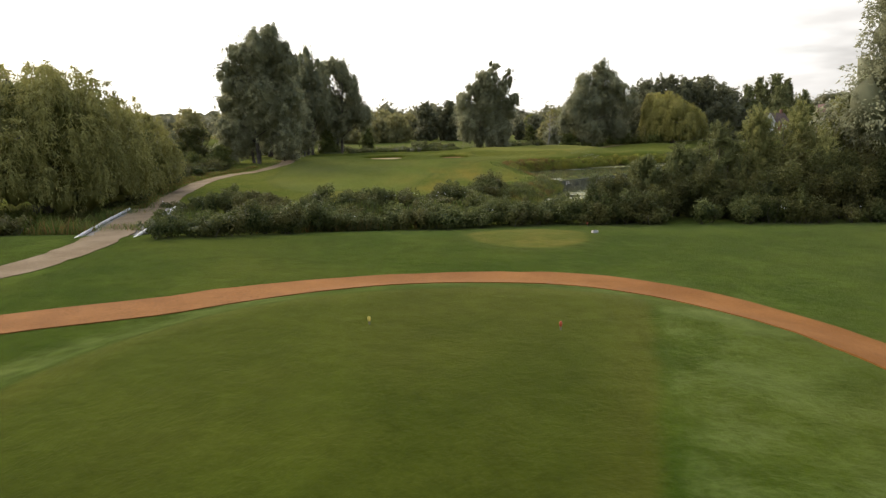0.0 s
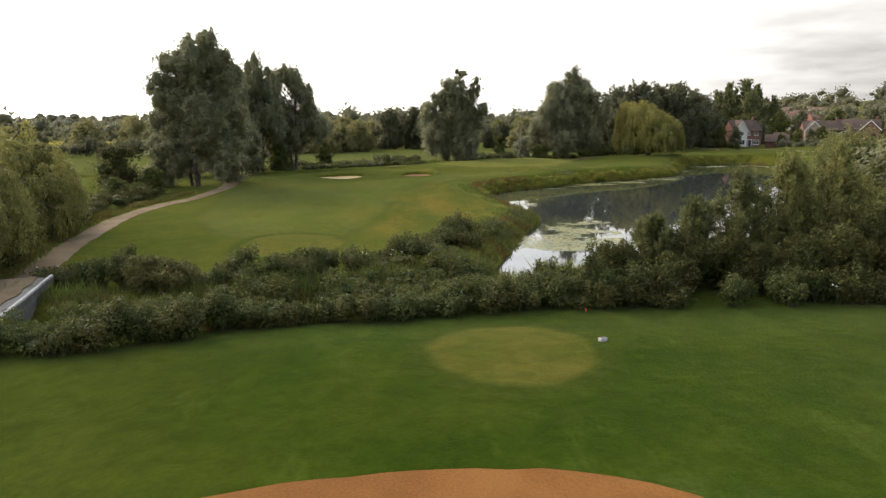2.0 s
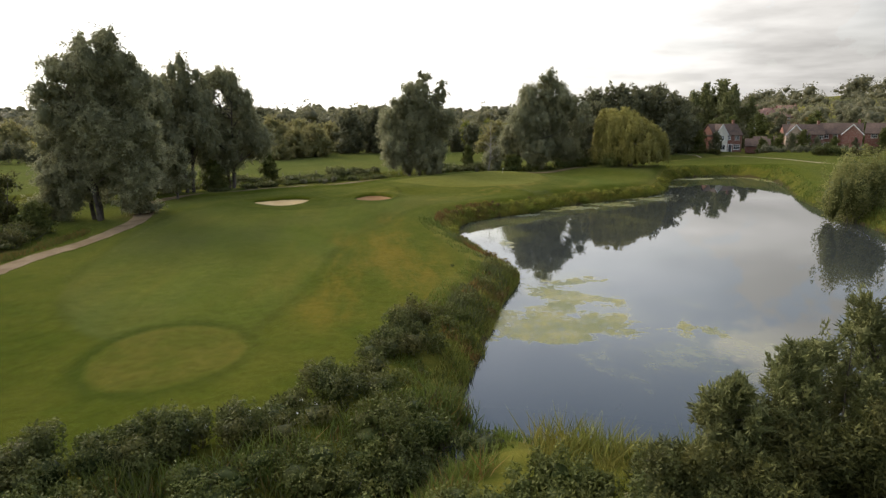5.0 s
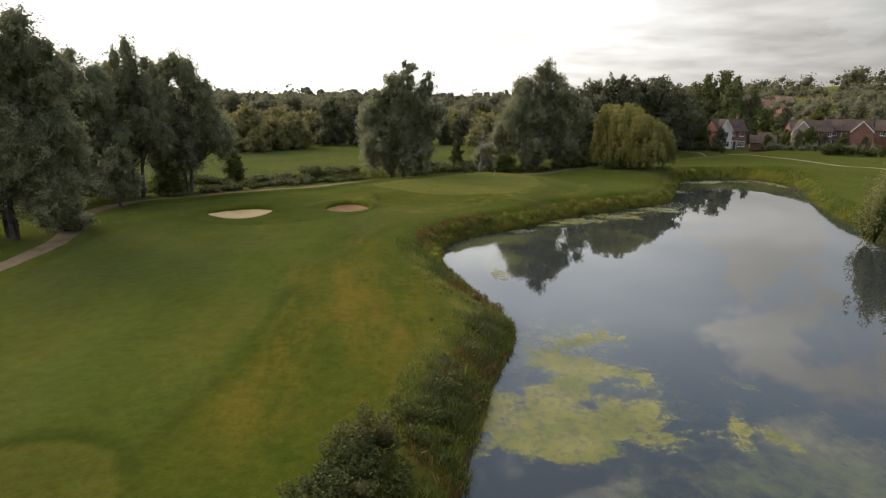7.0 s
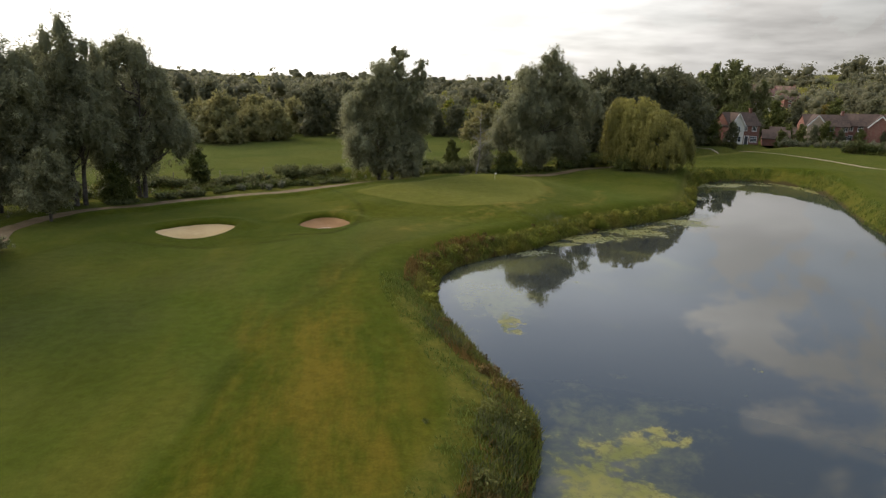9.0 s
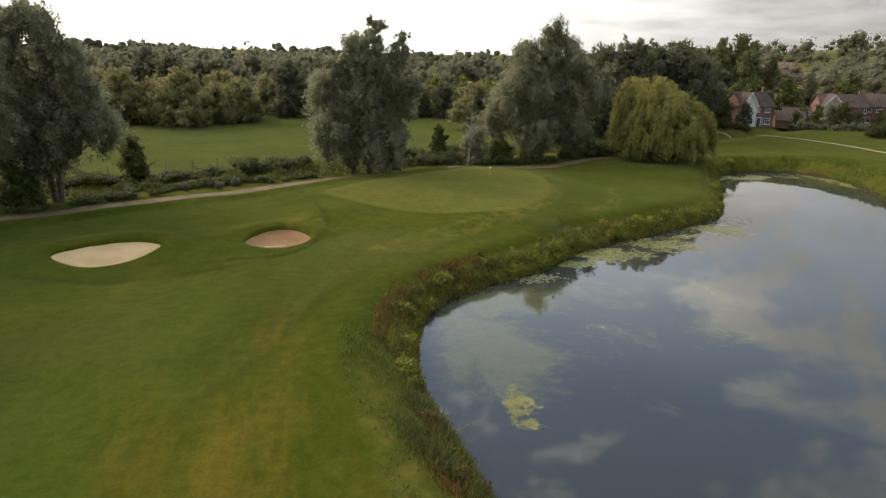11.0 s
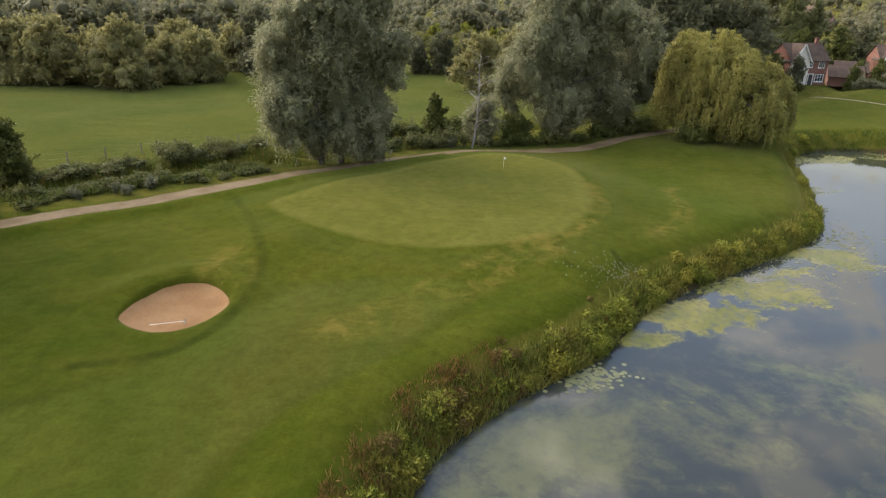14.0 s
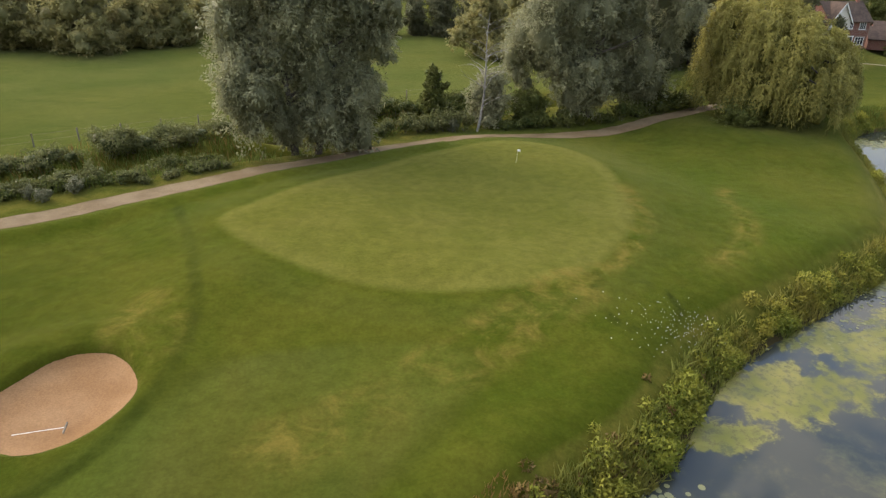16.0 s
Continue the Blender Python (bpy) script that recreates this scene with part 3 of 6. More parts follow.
def box(bm, cx, cy, cz, sx, sy, sz, bevel=0.0):
    r = bmesh.ops.create_cube(bm, size=1, matrix=Matrix.LocRotScale((cx, cy, cz), None, (sx, sy, sz)))
    if bevel:
        edges = list({e for v in r["verts"] for e in v.link_edges})
        bmesh.ops.bevel(bm, geom=edges, offset=bevel, segments=1, affect="EDGES")
    return bm


def tubes(lines, radii, sides=6):
    """Tapered tubes along lines of points, as corner and face arrays."""
    vs, fs, at = [], [], 0
    ang = np.arange(sides) / sides * 2 * np.pi
    for line, (r0, r1) in zip(lines, radii):
        p = np.asarray(line, float)
        n = len(p)
        d = np.gradient(p, axis=0)
        d /= np.linalg.norm(d, axis=1)[:, None] + 1e-9
        ref = np.where(np.abs(d[:, 2:]) > 0.9, [[1.0, 0, 0]], [[0, 0, 1.0]])
        a = np.cross(d, ref)
        a /= np.linalg.norm(a, axis=1)[:, None] + 1e-9
        b = np.cross(d, a)
        r = np.linspace(r0, r1, n)[:, None, None]
        ring = p[:, None] + r * (np.cos(ang)[None, :, None] * a[:, None] + np.sin(ang)[None, :, None] * b[:, None])
        vs.append(ring.reshape(-1, 3))
        i, j = np.meshgrid(np.arange(n - 1), np.arange(sides), indexing="ij")
        i, j = i.ravel(), j.ravel()
        k2 = (j + 1) % sides
        fs.append(at + np.stack([i * sides + j, i * sides + k2, (i + 1) * sides + k2, (i + 1) * sides + j], 1))
        at += n * sides
    return np.concatenate(vs), np.concatenate(fs)


def unit(v):
    return v / (np.linalg.norm(v, axis=-1, keepdims=True) + 1e-9)


def leaves(rng, pos, along, length, width, tone, face=None, slips=False):
    """One leaf for each place: corners, faces and tones. A folded diamond, or a plain three-cornered slip."""
    n = len(pos)
    along = unit(along)
    side = unit(np.cross(along, unit(rng.normal(size=(n, 3))) if face is None else unit(face + 0.38 * rng.normal(size=(n, 3)))))
    length = (length * rng.uniform(0.65, 1.35, n))[:, None]
    width = (width * rng.uniform(0.7, 1.3, n))[:, None]
    if slips:
        v = np.stack([pos + side * width * 0.5, pos + along * length, pos - side * width * 0.5], 1).reshape(-1, 3)
        return v, np.arange(3 * n).reshape(n, 3), np.repeat(np.clip(tone, 0, 1), 3)
    fold = np.cross(along, side)
    mid = pos + along * length * 0.45 + fold * width * 0.25
    v = np.stack([pos, mid + side * width * 0.5, pos + along * length, mid - side * width * 0.5], 1).reshape(-1, 3)
    return v, np.arange(4 * n).reshape(n, 4), np.repeat(np.clip(tone, 0, 1), 4)


def sphere_dirs(rng, n):
    return unit(rng.normal(size=(n, 3)))


def puff_leaves(rng, centres, radii, n, length, width, droop=0.3, slips=True):
    """Leaves through the outer part of clumps; centres (k, 3), radii (k, 3)."""
    weight = radii[:, 0] * radii[:, 2]
    k = rng.choice(len(centres), n, p=weight / weight.sum())
    d = sphere_dirs(rng, n)
    depth = 1 - 0.42 * rng.random(n) ** 1.5
    lump = 1 + 0.15 * np.sin(d[:, 0] * 7 + k * 1.7) * np.cos(d[:, 2] * 6 + k * 0.9) + 0.04 * rng.normal(size=n)
    pos = centres[k] + d * radii[k] * (depth * lump)[:, None]
    along = 0.45 * d + rng.normal(size=(n, 3)) * 0.75
    along[:, 2] -= droop * 1.6
    clump_tone = rng.uniform(-0.22, 0.22, len(centres))[k]
    # clump tops lighter, undersides darker: light from above painted into the tone
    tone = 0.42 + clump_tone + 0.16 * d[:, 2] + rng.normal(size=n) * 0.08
    return leaves(rng, pos, along, length, width, tone, d * np.array([1, 1, 0.8]) + [0, 0, 0.25], slips)


def spray_leaves(rng, centres, radii, n, per, length, width, droop=0.5):
    """Leafy sprays that grow out of clumps, arch over and hang: the feathered outline of a crown."""
    m = max(1, n // per)
    weight = radii[:, 0] * radii[:, 2]
    k = rng.choice(len(centres), m, p=weight / weight.sum())
    d = sphere_dirs(rng, m)
    d = unit(d * [1, 1, 0.85] + [0, 0, 0.22])
    size = radii[k].mean(1)
    root = centres[k] + d * radii[k] * rng.uniform(0.40, 0.92, (m, 1))
    out = unit(d * [1, 1, 0.7] + [0, 0, 0.40] + rng.normal(size=(m, 3)) * 0.35)
    reach = size * rng.uniform(0.30, 0.85, m) * np.where(rng.random(m) < 0.10, 1.25, 1.0)
    t = rng.random((m, per)) ** 0.75
    fall = np.array([0, 0, -1.0]) * droop
    pos = root[:, None] + (out * reach[:, None])[:, None] * t[..., None] + fall * (0.75 * reach[:, None] * t ** 2)[..., None]
    pos = pos + rng.normal(size=pos.shape) * (np.minimum(size, 1.7)[:, None] * (0.07 + 0.11 * (1 - t)))[..., None] * [1, 1, 1.25]
    along = out[:, None] + fall * (1.5 * t)[..., None] + rng.normal(size=pos.shape) * 0.5
    # tips and upward sprays lighter: daylight painted into the tone
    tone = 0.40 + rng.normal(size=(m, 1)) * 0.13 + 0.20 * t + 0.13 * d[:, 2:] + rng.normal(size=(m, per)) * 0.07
    face = np.repeat(d * [1, 1, 0.8] + [0, 0, 0.25], per, 0)
    return leaves(rng, pos.reshape(-1, 3), along.reshape(-1, 3), length, width, tone.ravel(), face, True)


def quad_ball():
    """A small ball of 24 four-sided faces."""
    bm = bmesh.new()
    bmesh.ops.create_cube(bm, size=2)
    bmesh.ops.subdivide_edges(bm, edges=bm.edges[:], cuts=1, use_grid_fill=True)
    bm.verts.ensure_lookup_table()
    v = unit(np.array([q.co[:] for q in bm.verts]))
    f = np.array([[q.index for q in fa.verts] for fa in bm.faces])
    bm.free()
    return v, f


BALL = quad_ball()


def balls(rng, centres, radii):
    """Uneven opaque filler balls put inside leaf clumps, so that a clump is not seen through."""
    bv, bf = BALL
    n = len(centres)
    v = centres[:, None] + bv[None] * radii[:, None] * (1 + 0.17 * rng.normal(size=(n, len(bv), 1)))
    f = (bf[None] + (np.arange(n) * len(bv))[:, None, None]).reshape(-1, 4)
    return v.reshape(-1, 3), np.concatenate([f[:, [0, 1, 2]], f[:, [0, 2, 3]]])


def broad_tree(name, rng, height, width, material, bark, n_leaf, puffs=46, low=0.12, lean=0.0, leaf=0.34, top=0.5, tall=1.5, droop=0.5, trunk_r=0.4, stems=1, slim=0.52, masses=None, fat=1.0):
    """Trunk mesh and crown mesh of a clumped tree that stands at the origin. top: how narrow the head is."""
    leaders = max(3, puffs // 14) if height > 13 else 0
    n = puffs
    u = (np.arange(n) + rng.uniform(0.1, 0.9, n)) / n * (1 - low) + low
    mid = 0.38
    profile = np.sqrt(np.clip(1 - np.where(u > mid, (u - mid) / (1.06 - mid), (mid - u) / (mid + 0.30)) ** 2, 0.03, 1)) ** np.where(u > mid, 1 + 0.9 * top, 1.0)
    ang = np.arange(n) * 2.399 + rng.uniform(-0.5, 0.5, n)
    ph = rng.uniform(0, 6, 2)
    lobed = 1 + 0.24 * np.sin(2 * ang + 5 * u + ph[0]) + 0.16 * np.sin(5 * ang - 7 * u + ph[1])
    size = width * rng.uniform(0.085, 0.135, n) * (0.65 + 0.4 * profile) * (40 / max(n, 40)) ** 0.25 * fat
    rad = np.maximum(profile * lobed * width * 0.5 * np.where(rng.random(n) < 0.25, rng.uniform(0.1, 0.5, n), rng.uniform(0.72, 1.0, n)) - size * 0.9, 0)
    centres = np.stack([np.cos(ang) * rad + lean * u * height, np.sin(ang) * rad, u * height - size * tall * 0.6], 1)
    stretch = tall * rng.uniform(0.75, 1.25, n)
    if masses:
        # the crown is made up of a few great limbs, each a mass: across, height, half width, half height
        leaders = 0
        ms = np.array(masses, float)
        w = ms[:, 2] * ms[:, 3]
        pick = np.repeat(np.arange(len(ms)), np.maximum(9, (w / w.sum() * n).astype(int)))
        n = len(pick)
        d = sphere_dirs(rng, n)
        size = rng.uniform(0.30, 0.48, n) * ms[pick, 2]
        size = np.clip(size * 1.12, 0.6, 1.9)
        keep = np.clip(1 - size / ms[pick, 2] * 0.85, 0.15, 0.9) * rng.uniform(0.7, 1.08, n)
        depth = rng.uniform(-1, 1, len(ms)) * width * 0.10
        centres = np.stack([ms[pick, 0] + d[:, 0] * ms[pick, 2] * keep, depth[pick] + d[:, 1] * ms[pick, 2] * keep, ms[pick, 1] + d[:, 2] * ms[pick, 3] * keep], 1)
        stretch = tall * rng.uniform(0.75, 1.25, n)
    # feathered leaders at the head
    la, lr = np.arange(leaders) * 2.399 + rng.uniform(0, 6.3), width * np.sqrt((np.arange(leaders) + 0.3) / max(leaders, 1)) * (0.30 - 0.10 * top)
    for q in range(leaders):
        lh = height * (1 - 0.30 * (lr[q] / (0.30 * width)) * rng.uniform(0.5, 1.5))
        for j in range(4):
            wide = width * (0.048 + 0.018 * j) * rng.uniform(0.85, 1.15)
            centres = np.vstack([centres, [math.cos(la[q]) * lr[q] * (1 - 0.06 * j) + lean * height + rng.normal() * 0.15, math.sin(la[q]) * lr[q] * (1 - 0.06 * j), lh - width * 0.05 * tall - j * width * 0.055 * tall]])
            size = np.r_[size, wide]
            stretch = np.r_[stretch, tall]
    puffs = len(size)
    centres[:, 2] = np.minimum(np.maximum(centres[:, 2], size * 0.8), height - size * stretch * 0.9)
    radii = np.stack([size, size, size * stretch], 1)
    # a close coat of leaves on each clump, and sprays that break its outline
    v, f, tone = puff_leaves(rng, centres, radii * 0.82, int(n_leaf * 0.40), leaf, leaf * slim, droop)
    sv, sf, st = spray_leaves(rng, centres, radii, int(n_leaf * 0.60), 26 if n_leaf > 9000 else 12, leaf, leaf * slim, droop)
    # filler balls get a darker tone: the crown's inner shade painted in
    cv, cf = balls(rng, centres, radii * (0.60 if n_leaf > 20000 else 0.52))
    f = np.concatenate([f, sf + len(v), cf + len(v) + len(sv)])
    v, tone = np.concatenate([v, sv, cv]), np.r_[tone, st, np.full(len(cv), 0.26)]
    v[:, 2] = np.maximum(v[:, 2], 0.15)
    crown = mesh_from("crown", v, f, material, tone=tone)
    lines, rads = [], []
    for s in range(stems):
        off = rng.normal(size=2) * (0.05 * min(width, 10) if stems > 1 else 0.0)
        t = np.linspace(0, 1, 9)
        wob = np.cumsum(rng.normal(size=(9, 2)) * 0.05 * width * 0.1, 0)
        lines.append(np.stack([off[0] * (1 + 1.2 * t) + wob[:, 0] + lean * t * height * 0.85, off[1] * (1 + 1.2 * t) + wob[:, 1], -0.4 + t * height * (0.66 if masses else 0.86)], 1))
        rads.append((trunk_r * (1.0 if stems == 1 else 0.7), trunk_r * 0.12))
    for c in (centres[:n] if not masses else centres[:n][centres[:n, 2] > 0.32 * height][::2]):
        q = np.clip(c[2] / height - rng.uniform(0.10, 0.25), 0.06, 0.78)
        main = lines[rng.integers(stems)]
        start = np.array([np.interp(min(q * height, main[-1, 2]), main[:, 2], main[:, a]) for a in range(3)])
        midp = (start + c) / 2 + np.array([0, 0, -0.04 * height * rng.random()])
        lines.append(np.array([start, midp, start + 0.62 * (c - start)]))
        rads.append((trunk_r * 0.26, trunk_r * 0.05))
    tv, tf = tubes(lines, rads)
    trunk = mesh_from("trunk", tv, tf, bark, True)
    return trunk, crown


def weeping_tree(rng, height, radius, material, bark, heads, leaf=0.30, skew=(0, 0), per=22, strands=14):
    """A dome of many small fountains: each head throws out strands that arch over and hang, lapping the ones below."""
    n = heads
    q = (np.arange(n) + 0.5) / n
    theta = np.arcsin(np.clip(q * 1.02 - 0.04, 0, 1))
    phi = np.arange(n) * 2.39996 + rng.uniform(-0.4, 0.4, n)
    lobes = 1 + 0.10 * np.sin(phi * 3 + 0.7) + 0.09 * np.sin(phi * 5 + 3 * theta + 2.0) + rng.normal(size=n) * 0.05
    shell = np.where(rng.random(n) < 0.22, rng.uniform(0.6, 0.9, n), 1.0)
    cx = np.cos(theta) * np.cos(phi) * radius * 0.88 * lobes * shell + skew[0] * np.sin(theta) ** 2
    cy = np.cos(theta) * np.sin(phi) * radius * 0.88 * lobes * shell + skew[1] * np.sin(theta) ** 2
    cz = height * (0.30 + 0.66 * np.sin(theta) * (0.9 + 0.1 * lobes)) * (0.90 + 0.10 * shell) + rng.normal(size=n) * 0.03 * height
    # higher heads lighter, strands darker downward: light and shade put into the tone
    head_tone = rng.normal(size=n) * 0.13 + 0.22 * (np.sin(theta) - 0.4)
    fall = height * (0.15 + 0.13 * (1 - np.sin(theta))) * rng.uniform(0.6, 1.25, n)
    m = n * strands
    k = np.repeat(np.arange(n), strands)
    a = phi[k] + rng.normal(size=m) * 1.1
    spread = radius * 0.13 * rng.uniform(0.3, 1.2, m)
    drop = np.minimum(fall[k] * rng.uniform(0.55, 1.15, m), cz[k] - 0.25 - 1.1 * rng.random(m))
    t = np.clip((np.arange(per) + rng.random((m, per))) / per, 0, 1)
    out = spread[:, None] * np.sin(np.minimum(t * 1.5, 1) * np.pi * 0.5)
    lift = 0.045 * height * np.sin(np.minimum(t * 3.0, 1) * np.pi)
    jit = 0.085 * rng.normal(size=(3, m, per))
    pos = np.stack([cx[k][:, None] + np.cos(a)[:, None] * out + jit[0], cy[k][:, None] + np.sin(a)[:, None] * out + jit[1],
                    cz[k][:, None] + lift - drop[:, None] * t ** 1.4 + jit[2]], -1).reshape(-1, 3)
    along = rng.normal(size=pos.shape) * 0.45
    along[:, :2] += (np.stack([np.cos(a), np.sin(a)], 1)[:, None] * (1 - t)[..., None]).reshape(-1, 2) * 0.8
    along[:, 2] -= 0.35 + 0.75 * t.ravel()
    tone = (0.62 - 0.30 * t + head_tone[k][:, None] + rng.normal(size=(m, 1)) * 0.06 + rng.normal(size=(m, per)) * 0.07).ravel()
    face = np.repeat(np.stack([np.cos(a), np.sin(a), 0.5 + 0 * a], 1), per, 0)
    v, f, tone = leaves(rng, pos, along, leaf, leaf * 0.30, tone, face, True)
    # filler balls near the darkest tone paint shade inside the dome
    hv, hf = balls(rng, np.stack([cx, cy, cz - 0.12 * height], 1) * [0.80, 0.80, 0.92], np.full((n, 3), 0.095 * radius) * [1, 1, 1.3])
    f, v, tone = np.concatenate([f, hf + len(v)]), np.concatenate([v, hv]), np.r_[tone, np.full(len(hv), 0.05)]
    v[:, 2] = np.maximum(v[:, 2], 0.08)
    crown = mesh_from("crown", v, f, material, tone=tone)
    lines, rads = [np.array([[0, 0, -0.4], [0.1, 0.1, height * 0.25], [0.0, 0.2, height * 0.5]])], [(radius * 0.085, radius * 0.06)]
    for i in range(0, n, max(1, n // 40)):
        e = np.array([cx[i], cy[i], cz[i]]) * [0.92, 0.92, 0.97]
        st = np.array([0, 0.2, height * rng.uniform(0.25, 0.5)])
        lines.append(np.array([st, (st + e) / 2 + [0, 0, 0.08 * height], e]))
        rads.append((radius * 0.03, radius * 0.008))
    tv, tf = tubes(lines, rads)
    return mesh_from("trunk", tv, tf, bark, True), crown


def plant(name, trunk, crown, x, y, label, category="tree", group="", turn=0.0, size=1.0, sink=0.0, parts=("trunk", "crown")):
    t = thing(name, (x, y, ground_z(x, y) - sink), label, category, group, turn)
    t.scale = (size, size, size)
    for key, me in zip(parts, (trunk, crown)):
        hang(new(key, me), t)
    return t


def hedge_along(name, rng, line, height, width, n_leaf, material, label, leaf=0.15, spacing=0.75, group="hedges", slim=0.62, top_vary=0.42):
    """A grown-out hedge along a plan line: leaves, stems and opaque filler balls, rooted in the ground."""
    p = smooth_line(line, n=4)
    seg = np.r_[0, np.cumsum(np.hypot(*np.diff(p, axis=0).T))]
    m = max(3, int(seg[-1] / spacing * 2))
    s = np.sort(rng.uniform(0, seg[-1], m))
    x, y = np.interp(s, seg, p[:, 0]), np.interp(s, seg, p[:, 1])
    x, y = x + rng.uniform(-0.5, 0.5, m) * width * 0.62, y + rng.uniform(-0.5, 0.5, m) * width * 0.62
    g = land(x, y)[0]
    wave = 1 + top_vary * np.sin(s * 0.9 + rng.uniform(0, 6)) * np.sin(s * 0.37 + 1)
    h = height * wave * rng.uniform(0.72, 1.12, m)
    r = np.stack([width * rng.uniform(0.24, 0.42, m)] * 2 + [h * 0.52], 1)
    c = np.stack([x, y, g + h * 0.48], 1)
    base = np.array([p[:, 0].mean(), p[:, 1].mean(), 0.0])
    base[2] = ground_z(base[0], base[1])
    t = thing(name, base, label, "hedge" if "hedge" in name else "bush", group)
    kid = np.repeat(np.arange(m), 6)
    d = sphere_dirs(rng, len(kid))
    d[:, 2] = np.abs(d[:, 2]) * 0.8 + 0.1
    kc = c[kid] + d * r[kid] * rng.uniform(0.5, 1.2, (len(kid), 1))
    kr = r[kid] * rng.uniform(0.16, 0.42, (len(kid), 1)) * np.array([1, 1, 1.3])
    near = p[:, 1].mean() < 62
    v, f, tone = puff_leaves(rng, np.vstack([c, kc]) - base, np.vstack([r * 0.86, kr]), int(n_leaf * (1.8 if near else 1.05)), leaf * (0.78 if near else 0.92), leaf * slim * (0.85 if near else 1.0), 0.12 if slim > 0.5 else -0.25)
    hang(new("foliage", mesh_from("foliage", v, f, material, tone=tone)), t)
    # stems that carry it
    lines, rads = [], []
    for i in range(m):
        a = np.array([x[i], y[i], g[i] - 0.15]) - base
        for _ in range(2):
            e = c[i] - base + sphere_dirs(rng, 1)[0] * r[i] * 0.8
            lines.append(np.array([a, (a + e) / 2 + rng.normal(size=3) * 0.1, e]))
            rads.append((0.035, 0.01))
    tv, tf = tubes(lines, rads, 4)
    tagged(hang(new("stemwork", mesh_from("stemwork", tv, tf, MAT["bark"])), t), kind="stuff")
    # opaque filler balls, added to stop light; darkest leaf tone paints inner shade
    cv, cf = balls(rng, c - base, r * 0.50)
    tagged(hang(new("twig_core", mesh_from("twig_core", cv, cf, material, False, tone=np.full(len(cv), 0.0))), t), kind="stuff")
    return t


def blades(rng, x, y, z, height, width, material, spread=0.35, tone_shift=0.0):
    """Upright grass blades at plan places: corners, faces, tones."""
    n = len(x)
    h = height * rng.uniform(0.55, 1.3, n)
    a = rng.uniform(0, 2 * np.pi, n)
    side = np.stack([np.cos(a), np.sin(a), 0 * a], 1) * (width * rng.uniform(0.6, 1.4, n))[:, None] * 0.5
    lean = np.stack([*(rng.normal(size=(2, n)) * spread), np.ones(n)], 1)
    foot = np.stack([x, y, z - 0.05], 1)
    mid = foot + lean * h[:, None] * np.array([0.35, 0.35, 0.6])
    tip = foot + lean * h[:, None]
    v = np.stack([foot, mid * 0.6 + foot * 0.4 + side, tip, mid * 0.6 + foot * 0.4 - side], 1).reshape(-1, 3)
    tone = np.repeat(np.clip(0.45 + tone_shift + rng.normal(size=n) * 0.22, 0, 1), 4)
    return v, np.arange(4 * n).reshape(n, 4), tone


def ribbon(line, width, lift, edge_noise=0.0, rng=None, thick=0.12):
    """A paved strip that follows the ground, with thickness."""
    p = smooth_line(line, n=3) if len(line) < 6 else np.asarray(line)
    seg = np.r_[0, np.cumsum(np.hypot(*np.diff(p, axis=0).T))]
    s = np.arange(0, seg[-1], 0.7)
    p = np.stack([np.interp(s, seg, p[:, 0]), np.interp(s, seg, p[:, 1])], 1)
    d = unit(np.gradient(p, axis=0))
    nrm = np.stack([-d[:, 1], d[:, 0]], 1)
    cols = np.linspace(-0.5, 0.5, 6)
    w = width if np.ndim(width) else np.full(len(p), width)
    jit = rng.normal(size=(len(p), 2)) * edge_noise if rng is not None else np.zeros((len(p), 2))
    rows = []
    for i, c in enumerate(cols):
        e = jit[:, 0] if i == 0 else jit[:, 1] if i == 5 else 0
        rows.append(p + nrm * (c * w + (e if np.ndim(e) else 0))[:, None])
    q = np.stack(rows, 1)
    z = land(q[..., 0].ravel(), q[..., 1].ravel())[0].reshape(q.shape[:2])
    return q, z + lift, nrm, p


def ribbon_mesh(name, q, z, material, thick=0.15):
    n, m = z.shape
    top = np.dstack([q, z]).reshape(-1, 3)
    i, j = np.meshgrid(np.arange(n - 1), np.arange(m - 1), indexing="ij")
    i, j = i.ravel(), j.ravel()
    f = [np.stack([i * m + j, (i + 1) * m + j, (i + 1) * m + j + 1, i * m + j + 1], 1)[:, ::-1]]
    v = [top]
    at = n * m
    for col, flip in ((0, 1), (m - 1, 0)):
        edge = np.c_[q[:, col], z[:, col]]
        low = edge - [0, 0, thick]
        v.append(np.concatenate([edge, low]))
        r = np.arange(n - 1)
        quad = np.stack([at + r, at + r + 1, at + n + r + 1, at + n + r], 1)
        f.append(quad[:, ::-1] if flip else quad)
        at += 2 * n
    return mesh_from(name, np.concatenate(v), np.concatenate(f), material, True)

# ---- ground, water, paths ----
def spaced(lo, hi, a, b, fine):
    """Plan lines: close inside a..b, ever wider outside."""
    mid = np.arange(a, b, fine)
    def outer(d):
        out, s, at = [], fine, 0.0
        while at < d:
            s *= 1.16
            at += s
            out.append(at)
        return np.array(out)
    return np.r_[a - outer(a - lo)[::-1], mid, b - fine + outer(hi - b)]


